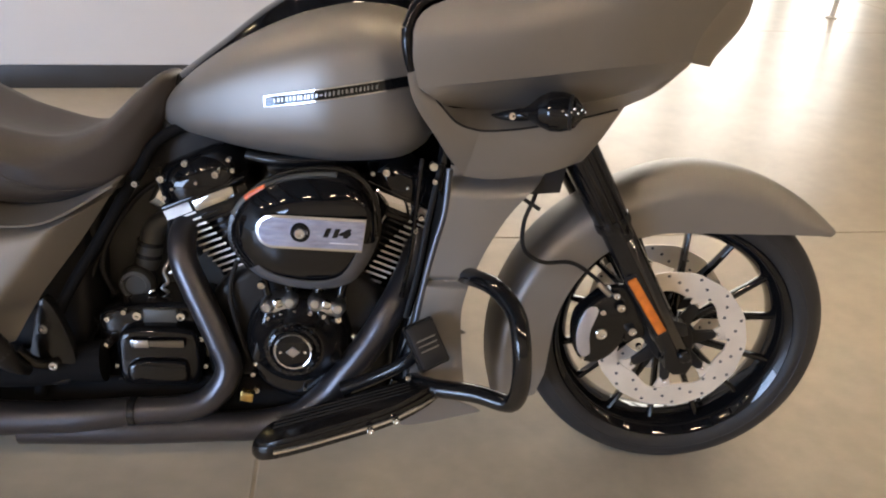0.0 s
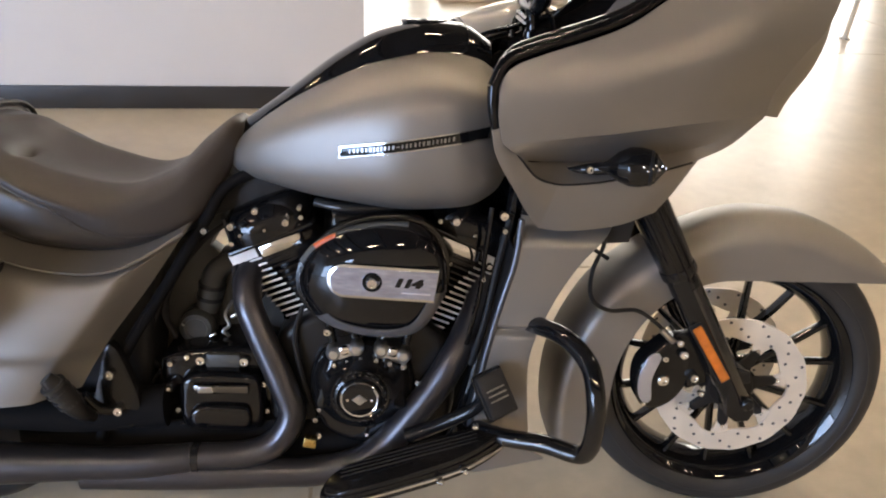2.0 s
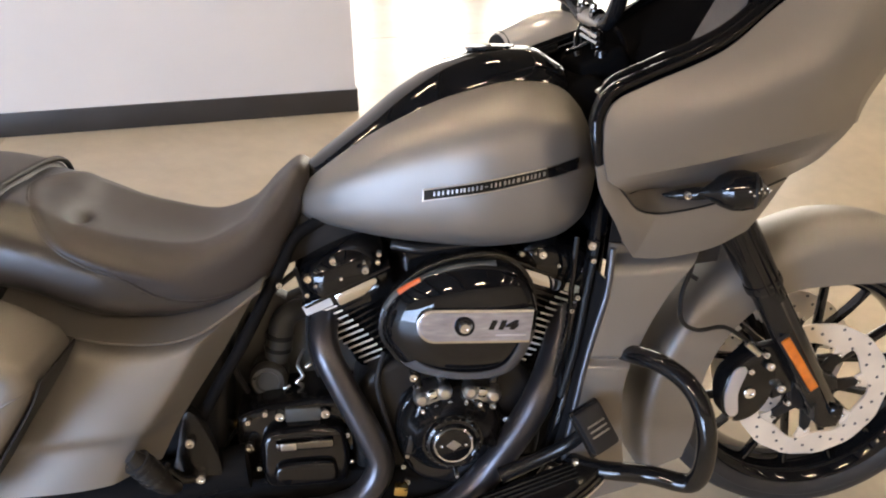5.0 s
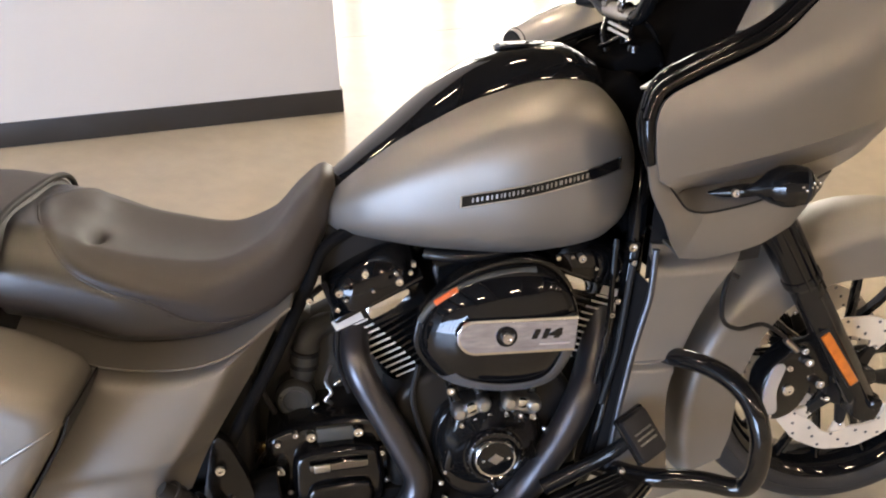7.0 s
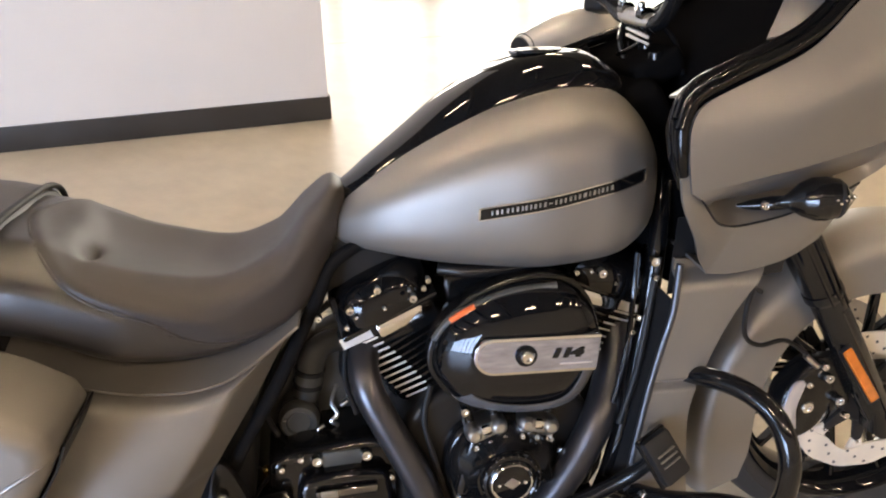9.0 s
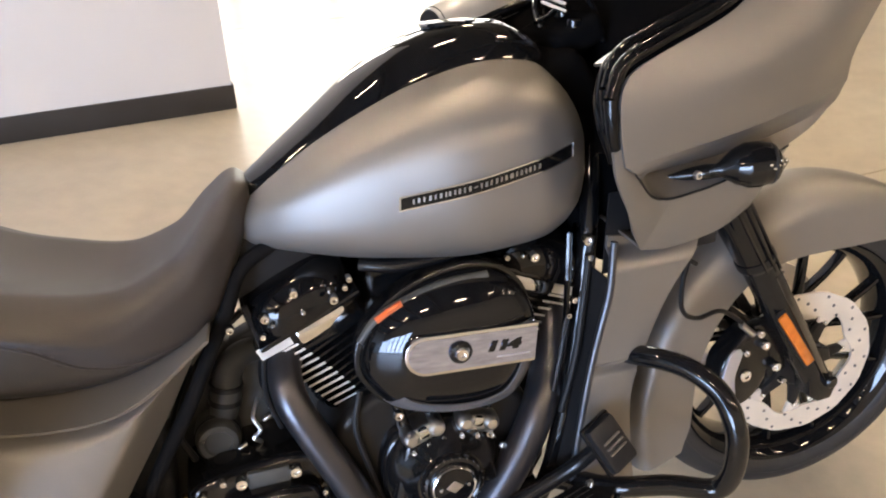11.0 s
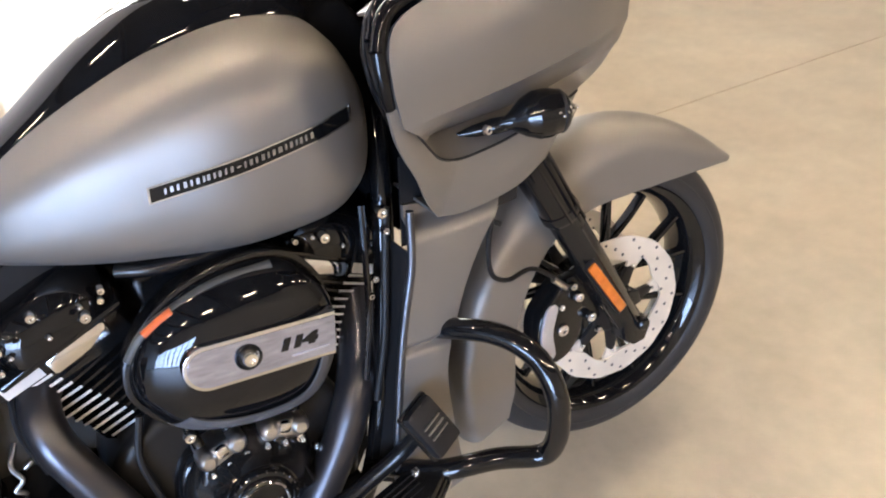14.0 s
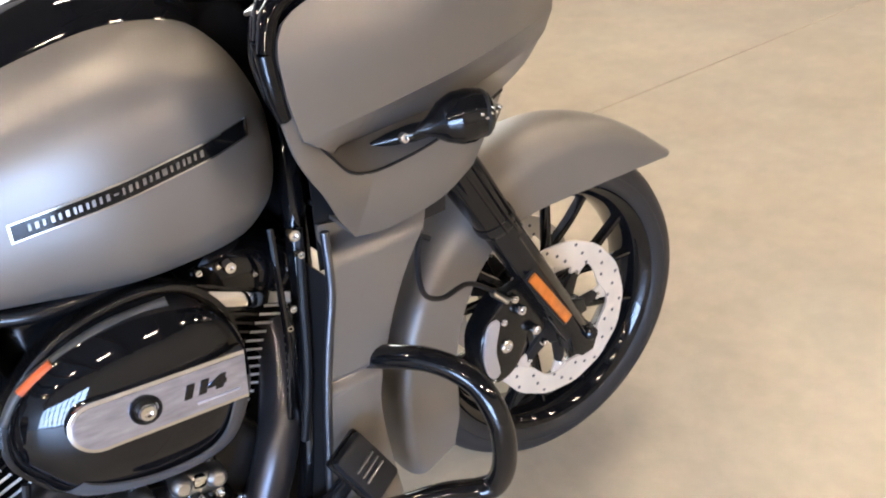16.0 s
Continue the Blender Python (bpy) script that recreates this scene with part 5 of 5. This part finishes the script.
part("top_plate", box((0.066, 0.012, 0.030), (-1.043, -0.108, 0.377), bevel=0.004), HOUSING, gear)
for p in ((-1.085, -0.108, 0.380), (-1.001, -0.108, 0.379), (-1.146, -0.116, 0.322)):
    bolt_at(gear, p, 0.0125, 0.012)
for p in ((-1.132, -0.115, 0.275), (-0.958, -0.115, 0.275), (-0.962, -0.118, 0.335), (-1.125, -0.118, 0.245), (-1.112, -0.106, 0.385), (-1.145, -0.106, 0.370)):
    bolt_at(gear, p, 0.007, 0.010)
starter = part("starter_motor", lathe([(0.0005, -0.006), (0.020, -0.006), (0.023, -0.010), (0.031, -0.009), (0.0355, -0.003), (0.0365, 0.004), (0.0365, 0.10), (0.0005, 0.10)], (0, 0, 0), 40), HOUSING, engine, "dark grey starter motor with a round end")
starter.matrix_basis = pose(-1.112, -0.030, 0.412)
part("end_band", lathe([(0.0365, 0.012), (0.0385, 0.014), (0.0385, 0.022), (0.0365, 0.024)], (0, 0, 0), 40), DARKCAST, starter)
for dx, dz in ((-0.024, 0.010), (0.020, -0.018)):
    bolt_at(starter, (dx, -0.008, dz), 0.0045, 0.004, DARKCHROME)
column = part("breather_tube", tube([(-1.098, 0.0, 0.440), (-1.092, 0.0, 0.462), (-1.085, 0.0, 0.490), (-1.076, 0.002, 0.522), (-1.050, 0.008, 0.541), (-1.010, 0.02, 0.540)], [0.022, 0.026, 0.024, 0.023, 0.021, 0.020], n=40, sides=20), HOUSING, engine, "dark grey breather hose")
for z in (0.468, 0.494):
    part("hose_clamp", tube([(-1.091 + (z - 0.47) * 0.2, 0.0, z - 0.004), (-1.0895 + (z - 0.47) * 0.2, 0.0, z + 0.004)], 0.0275, n=2, sides=20, raw=True), DARKCAST, column)
part("harness", tube([(-1.051, -0.030, 0.380), (-1.046, -0.044, 0.402), (-1.056, -0.046, 0.412), (-1.044, -0.044, 0.424), (-1.052, -0.036, 0.445), (-1.040, -0.02, 0.470)], 0.0035, n=40, sides=8), ALLOY, engine, "bright braided cable loop")
for p in ((-1.132, -0.070, 0.352), (-1.132, -0.070, 0.340)):
    bolt_at(gear, p, 0.0065, 0.010)
part("brass_switch", lathe([(0.0005, -0.020), (0.010, -0.020), (0.012, -0.016), (0.012, 0.0), (0.016, 0.002), (0.016, 0.014), (0.0005, 0.014)], (-1.175, -0.066, 0.329), 20), BRASS, engine, "small brass switch")
for keys, r in (([(-1.18, -0.06, 0.33), (-1.20, -0.07, 0.38), (-1.185, -0.07, 0.44), (-1.16, -0.05, 0.50), (-1.13, -0.04, 0.56)], 0.005),
                ([(-1.20, -0.08, 0.30), (-1.17, -0.09, 0.345), (-1.13, -0.085, 0.362), (-1.09, -0.075, 0.385)], 0.0035),
                ([(-1.15, -0.05, 0.40), (-1.165, -0.06, 0.46), (-1.14, -0.06, 0.53), (-1.09, -0.05, 0.60), (-1.04, -0.05, 0.64)], 0.006)):
    part("loom", tube(keys, r, n=36, sides=8), PLASTIC, engine, "black wiring loom")
# exhaust
EX = "satin black exhaust pipe with heat shield"
rear_pipe = part("exhaust_pipe", tube([(-0.972, -0.04, 0.566), (-0.992, -0.080, 0.546), (-0.990, -0.112, 0.503), (-0.967, -0.130, 0.448), (-0.923, -0.150, 0.352), (-0.903, -0.160, 0.288), (-0.934, -0.168, 0.233), (-0.990, -0.174, 0.210), (-1.10, -0.18, 0.205), (-1.30, -0.185, 0.195)], 0.0265, n=100, sides=20), PIPE, bike, EX)
part("exhaust_pipe", tube([(-0.530, -0.03, 0.57), (-0.534, -0.06, 0.54), (-0.542, -0.082, 0.498), (-0.563, -0.105, 0.450), (-0.592, -0.135, 0.403), (-0.626, -0.146, 0.346), (-0.672, -0.153, 0.284), (-0.715, -0.158, 0.230), (-0.77, -0.165, 0.188), (-0.85, -0.166, 0.168), (-0.95, -0.17, 0.166), (-1.10, -0.18, 0.166), (-1.30, -0.185, 0.170)], 0.030, n=110, sides=20), PIPE, bike, EX)
part("muffler", tube([(-1.095, -0.182, 0.206), (-1.13, -0.186, 0.203), (-1.19, -0.19, 0.198), (-1.26, -0.19, 0.196), (-1.8, -0.20, 0.20), (-2.15, -0.20, 0.21)], [0.028, 0.033, 0.044, 0.047, 0.050, 0.050], n=40, sides=24), PIPE, bike, "satin black muffler")
for p in (((-1.085, -0.18, 0.205), rear_pipe),):
    part("pipe_clamp", tube([(p[0][0] - 0.007, p[0][1], p[0][2]), (p[0][0] + 0.007, p[0][1], p[0][2])], 0.029, n=2, sides=20, raw=True), SATIN, p[1])


# floorboard with ribbed rubber pad
def floorboard():
    keys = [(-0.828, -0.318), (-0.836, -0.290), (-0.815, -0.250), (-0.74, -0.226), (-0.60, -0.212), (-0.525, -0.212), (-0.495, -0.232), (-0.508, -0.262), (-0.58, -0.305), (-0.70, -0.325), (-0.79, -0.330)]
    line = spline(keys, 60, True)

    def lift(x, h):
        return 0.210 + 0.26 * (x + 0.84) + h
    mid_b = line.mean(0)
    rings = []
    for s, h in ((0.97, -0.026), (1.0, -0.020), (1.0, -0.006), (0.985, 0.0)):
        rings.append([(mid_b[0] + (x - mid_b[0]) * s, mid_b[1] + (y - mid_b[1]) * s, lift(x, h)) for x, y in line])
    board = part("floorboard", loft(rings), GLOSS, bike, "black rider floorboard with rubber pad")
    rings = []
    for s, h in ((0.95, 0.0), (0.95, 0.007), (0.93, 0.010)):
        rings.append([(mid_b[0] + (x - mid_b[0]) * s, mid_b[1] + (y - mid_b[1]) * s, lift(x, h)) for x, y in line])
    pad = part("rubber_pad", loft(rings), SATIN, board, "ribbed black rubber pad")
    for i in range(4):
        y = -0.282 + i * 0.012
        part("rib", tube([(-0.80, y, lift(-0.80, 0.011)), (-0.55, y + 0.02, lift(-0.55, 0.011))], 0.0017, n=2, sides=8, raw=True), PLASTIC, pad)
    part("edge_strip", tube([(x, y - 0.001, lift(x, -0.012)) for x, y in line[34:58]], 0.004, n=30, sides=8), CHROME, board, "bright edge strip")
    part("mount", box((0.05, 0.14, 0.03), (-0.68, -0.17, 0.20), bevel=0.006), SATIN, board)
    for x, y in ((-0.62, -0.315), (-0.575, -0.300)):
        b = bolt_at(board, (0, 0, 0), 0.008, 0.008)
        b.matrix_basis = pose(x, y - 0.010, lift(x, -0.014))
    return board


floorboard()

# brake pedal
pedal = part("brake_pedal", box((0.056, 0.084, 0.022), bevel=0.008), PLASTIC, bike, "black brake pedal with a ribbed rubber pad")
pedal.matrix_basis = pose(-0.522, -0.255, 0.390, 62, -18, 20)
for i in range(3):
    r = part("pad_rib", box((0.036, 0.003, 0.004), (0, -0.010 + i * 0.010, 0.012), bevel=0.001), LETTER, pedal)
part("pad_frame", box((0.062, 0.090, 0.012), (0, 0, -0.010), bevel=0.005), SATIN, pedal)
part("pedal_arm", tube([(-0.530, -0.235, 0.375), (-0.56, -0.21, 0.33), (-0.62, -0.195, 0.290), (-0.68, -0.19, 0.262)], [0.012, 0.013, 0.014, 0.016], n=24, sides=10), SATIN, bike)
bolt_at(bike, (-0.555, -0.245, 0.318), 0.008, 0.008)

# frame tubes
TUBE = "black frame tube"
both("frame_tube", tube([(-0.455, -0.05, 0.92), (-0.485, -0.115, 0.74), (-0.515, -0.135, 0.56), (-0.548, -0.138, 0.38), (-0.585, -0.13, 0.24), (-0.65, -0.12, 0.165), (-0.85, -0.12, 0.15), (-1.2, -0.12, 0.165)], 0.0165, n=80, sides=14), GLOSS, bike, TUBE)
both("frame_tube", tube([(-0.50, -0.04, 0.80), (-0.80, -0.05, 0.79), (-1.005, -0.075, 0.735), (-1.064, -0.105, 0.660), (-1.130, -0.130, 0.548), (-1.220, -0.140, 0.40), (-1.28, -0.14, 0.22)], 0.0110, n=80, sides=14), LINER, bike, TUBE)
part("steering_neck", box((0.14, 0.20, 0.36), (-0.465, 0, 0.80), (0, -28, 0), bevel=0.03, segs=3), SMOKE, bike, "black steering neck cover")
part("rear_mudguard", slab(spline([(-1.20, 0.60), (-1.30, 0.62), (-1.45, 0.66), (-1.6, 0.66), (-1.6, 0.2), (-1.35, 0.18), (-1.22, 0.24), (-1.18, 0.45)], 40, True), -0.10, 0.10, 0.02, 3), PLASTIC, bike, "black inner rear guard")
part("battery_box", box((0.12, 0.16, 0.18), (-1.220, 0.02, 0.57), (0, 8, 0), bevel=0.02, segs=3), PLASTIC, bike, "black box under the seat")

# passenger footpeg bracket
brk = part("peg_bracket", slab(spline([(-1.245, 0.43), (-1.222, 0.425), (-1.190, 0.33), (-1.195, 0.27), (-1.235, 0.255), (-1.275, 0.29), (-1.262, 0.37)], 32, True), -0.172, -0.150, 0.006, 2), SATIN, bike, "black footpeg bracket")
bolt_at(brk, (-1.226, -0.176, 0.303), 0.0115, 0.010)
bolt_at(brk, (-1.236, -0.176, 0.378), 0.0115, 0.010)
peg = part("footpeg", tube([(-1.312, -0.262, 0.412), (-1.306, -0.260, 0.404), (-1.288, -0.250, 0.372), (-1.272, -0.236, 0.335), (-1.262, -0.206, 0.305)], [0.012, 0.021, 0.020, 0.015, 0.010], n=24, sides=16), DARKCAST, brk, "folded black rubber footpeg")
for f in (0.15, 0.32, 0.49, 0.66):
    q = along((-1.310, -0.262, 0.410), (-1.272, -0.236, 0.335), f)
    e = along((-1.310, -0.262, 0.410), (-1.272, -0.236, 0.335), f + 0.07)
    part("peg_rib", tube([q, e], 0.0228, n=2, sides=16, raw=True), RUBBER, peg)
part("peg_arm", tube([(-1.235, -0.17, 0.30), (-1.258, -0.19, 0.315), (-1.278, -0.205, 0.348)], 0.011, n=12, sides=10), SATIN, brk)
part("seat_bracket", slab(spline([(-1.06, 0.750), (-0.98, 0.752), (-0.92, 0.748), (-0.915, 0.690), (-0.96, 0.672), (-1.015, 0.672), (-1.05, 0.66), (-1.085, 0.665)], 36, True), -0.060, -0.040, 0.004), PLASTIC, bike, "black seat bracket under the tank")
# added dark fill for the gap behind the gearbox, one notch left open
part("inner_frame_fill", slab(spline([(-1.26, 0.20), (-1.24, 0.40), (-1.21, 0.60), (-1.12, 0.680), (-1.056, 0.668), (-1.060, 0.625), (-1.090, 0.568), (-1.070, 0.560), (-1.03, 0.575), (-0.97, 0.58), (-0.95, 0.50), (-0.95, 0.21)], 48, True), 0.02, 0.06, 0.01, 2), HOUSING, bike, "dark grey fill panel behind the gearbox")
part("swingarm", tube([(-1.15, -0.13, 0.29), (-1.35, -0.15, 0.28), (-1.62, -0.16, 0.30)], [0.042, 0.034, 0.030], n=20, sides=16), LINER, bike, "black swingarm")
# added black box: closes gaps to the floor and darkens it below
part("lower_frame_fill", box((0.86, 0.22, 0.11), (-1.02, -0.02, 0.205), bevel=0.02, segs=2), LINER, bike, "black fill box under the engine and frame")

# cables and hoses in the shadow between engine and frame
random.seed(4)
for keys, r, m in (
        ([(-1.035, -0.085, 0.66), (-1.02, -0.075, 0.585), (-1.025, -0.065, 0.50), (-1.01, -0.06, 0.43)], 0.005, PLASTIC),
                ([(-0.535, -0.145, 0.71), (-0.545, -0.155, 0.62), (-0.552, -0.155, 0.54), (-0.57, -0.15, 0.44)], 0.005, GLOSS),
        ([(-0.500, -0.15, 0.70), (-0.522, -0.165, 0.60), (-0.538, -0.165, 0.50), (-0.56, -0.155, 0.40)], 0.006, PLASTIC),
        ([(-0.87, -0.13, 0.30), (-0.885, -0.14, 0.36), (-0.90, -0.13, 0.44), (-0.885, -0.12, 0.50)], 0.005, PLASTIC)):
    part("cable", tube(keys, r, n=30, sides=8), m, bike)
for p, r in (((-0.515, -0.160, 0.700), 0.011), ((-0.512, -0.160, 0.672), 0.007), ((-0.535, -0.150, 0.600), 0.007), ((-0.545, -0.150, 0.575), 0.006), ((-0.60, -0.150, 0.685), 0.010),
             ((-0.965, -0.135, 0.690), 0.008), ((-0.91, -0.14, 0.672), 0.009), ((-0.885, -0.14, 0.700), 0.006), ((-1.01, -0.135, 0.66), 0.009), ((-1.06, -0.125, 0.648), 0.008)):
    bolt_at(engine, p, r, 0.012)
for x, z, mat in ((-1.018, 0.497, ALLOY), (-1.075, 0.436, BOLT), (-1.075, 0.424, BOLT), (-1.106, 0.402, BRASS), (-1.030, 0.480, ALLOY), (-1.000, 0.515, DARKCHROME)):
    part("cable_clip", box((0.016, 0.010, 0.006), (x, -0.052, z - 0.03), (0, random.uniform(-40, 40), 0), bevel=0.002), mat, engine)
# the chrome rod stands for a reflection on a black pushrod cover
part("pushrod", tube([(-0.603, -0.11, 0.592), (-0.636, -0.11, 0.538)], 0.0035, n=2, sides=10, raw=True), CHROME, engine, "chrome rod for the bright reflection on a pushrod cover")
part("fuel_fitting", box((0.022, 0.02, 0.034), (-0.482, -0.075, 0.680), (0, 12, 0), bevel=0.004), CHROME, engine)

# dark fill between the barrels and behind them, added to block the bright floor
part("intake_manifold", box((0.20, 0.10, 0.16), (-0.757, 0.01, 0.60), bevel=0.03, segs=3), SATIN, engine, "black intake between the cylinders")
part("engine_backing", slab(spline([(-1.00, 0.66), (-0.95, 0.72), (-0.85, 0.73), (-0.62, 0.73), (-0.53, 0.68), (-0.54, 0.50), (-0.60, 0.35), (-0.95, 0.35), (-1.20, 0.30), (-1.21, 0.45), (-1.10, 0.480), (-1.025, 0.51)], 60, True), 0.06, 0.15, 0.02, 2), SATIN, engine, "black backing on the far side of the engine")
part("backing_box", box((0.06, 0.08, 0.06), (-1.000, 0.01, 0.505), (0, 14, 0), bevel=0.012, segs=2), PLASTIC, engine)
# added black fill: keeps the bright floor from showing beside the front pipe
part("front_fill_plate", slab(spline([(-0.66, 0.25), (-0.60, 0.21), (-0.556, 0.36), (-0.527, 0.52), (-0.515, 0.66), (-0.60, 0.67), (-0.67, 0.50)], 32, True), -0.05, 0.05, 0.01, 2), LINER, engine, "black fill plate behind the front pipe")
# added black fill that blocks the floor behind the downtubes
part("downtube_fill", slab([(-0.64, 0.20), (-0.58, 0.12), (-0.53, 0.20), (-0.50, 0.40), (-0.462, 0.60), (-0.445, 0.76), (-0.55, 0.76), (-0.62, 0.50)], 0.0, 0.03, 0.004, 2), LINER, engine, "black fill plate behind the frame downtubes")
part("fuel_rail", tube([(-0.86, -0.10, 0.700), (-0.80, -0.12, 0.695), (-0.70, -0.12, 0.700), (-0.60, -0.10, 0.705)], 0.010, n=24, sides=10), SATIN, engine)

# handlebar
riser = part("handlebar_clamp", tube([(-0.460, 0.140, 1.076), (-0.459, 0.130, 1.075), (-0.456, 0.005, 1.063), (-0.455, -0.005, 1.062)], [0.013, 0.0165, 0.0165, 0.013], n=24, sides=24), ALLOY, bike, "bright chrome handlebar clamp")
for y, z in ((0.108, 1.086), (0.028, 1.078)):
    part("clamp_band", tube([(-0.462, y - 0.011, z - 0.001), (-0.462, y + 0.011, z + 0.001)], 0.0125, n=2, sides=16, raw=True), DARKCHROME, riser)
    b = bolt_at(riser, (0, 0, 0), 0.0085, 0.012)
    b.matrix_basis = pose(-0.470, y, z + 0.008, -90, 0, 0) @ pose(0, 0, 0, 20, 0, 0)
    part("riser", tube([(-0.462, y, 1.06), (-0.452, y, 0.99)], [0.012, 0.016], n=6, sides=16), GLOSS, riser)
for dz in (0.0, -0.011):
    part("clamp_rod", tube([(-0.487, 0.040, 1.055 + dz), (-0.478, -0.032, 1.041 + dz)], 0.0036, n=2, sides=10, raw=True), CHROME, riser, "thin bright rod")
part("cable_stay", tube([(-0.534, -0.036, 1.019), (-0.508, -0.018, 1.024), (-0.481, 0.004, 1.032)], 0.0042, n=12, sides=10), DARKCHROME, riser)
bars = part("handlebar", tube([(-0.66, -0.42, 1.32), (-0.56, -0.34, 1.32), (-0.47, -0.17, 1.25), (-0.450, -0.075, 1.13), (-0.455, -0.01, 1.064), (-0.460, 0.13, 1.075), (-0.475, 0.20, 1.11), (-0.56, 0.34, 1.15), (-0.66, 0.44, 1.15)], 0.0145, n=60, sides=14), SATIN, bike, "satin black handlebar")
for s, z in ((-1, 1.32), (1, 1.15)):
    part("grip", tube([(-0.61, s * 0.372, z), (-0.70, s * 0.46, z)], 0.019, n=2, sides=16, raw=True), RUBBER, bars)
yoke = part("top_yoke", box((0.090, 0.16, 0.050), (-0.466, 0.02, 0.992), (0, -24, 0), bevel=0.016, segs=3), SMOKE, bike, "black fork yoke under the handlebar")
part("yoke_cap", lathe([(0.0005, -0.008), (0.010, -0.008), (0.012, -0.006), (0.012, 0.010), (0.0005, 0.010)], (0, 0, 0), 24), GLOSS, yoke).matrix_basis = pose(-0.473, -0.045, 1.012, -90, 0, 0)
for keys, r in (([(-0.470, 0.10, 1.058), (-0.490, 0.06, 1.03), (-0.49, 0.02, 0.99), (-0.47, -0.03, 0.92)], 0.006),
                ([(-0.45, 0.09, 1.066), (-0.435, 0.03, 1.06), (-0.425, -0.02, 1.03), (-0.43, -0.06, 0.98)], 0.0045)):
    part("control_cable", tube(keys, r, n=30, sides=8), GLOSS, bars, "thin black control cable")
# the far mirror, a pale glossy shell
pod = tube([(-0.585, 0.36, 1.005), (-0.565, 0.37, 1.010), (-0.50, 0.41, 1.022), (-0.42, 0.46, 1.030), (-0.33, 0.51, 1.035), (-0.30, 0.53, 1.036)], [0.030, 0.040, 0.050, 0.054, 0.044, 0.02], n=30, sides=24)
part("mirror_shell", pod, MIRROR_SHELL, bars, "pale glossy mirror shell")
part("mirror_rim", tube([(-0.592, 0.356, 1.004), (-0.580, 0.363, 1.006)], [0.026, 0.033], n=2, sides=24, raw=True), PLASTIC, bars, "dark rim of the mirror")
# a plain dark box stands for the mirror's dark upper part
part("mirror_top", box((0.07, 0.05, 0.035), (-0.395, 0.40, 1.088), (0, 10, 35), bevel=0.010, segs=3), PLASTIC, bars, "dark piece above the mirror")
part("lock_plate", box((0.034, 0.034, 0.005), (-0.528, -0.258, 0.984), (-10, -24, 8), bevel=0.002), ALLOY, bike, "small bright lock plate")
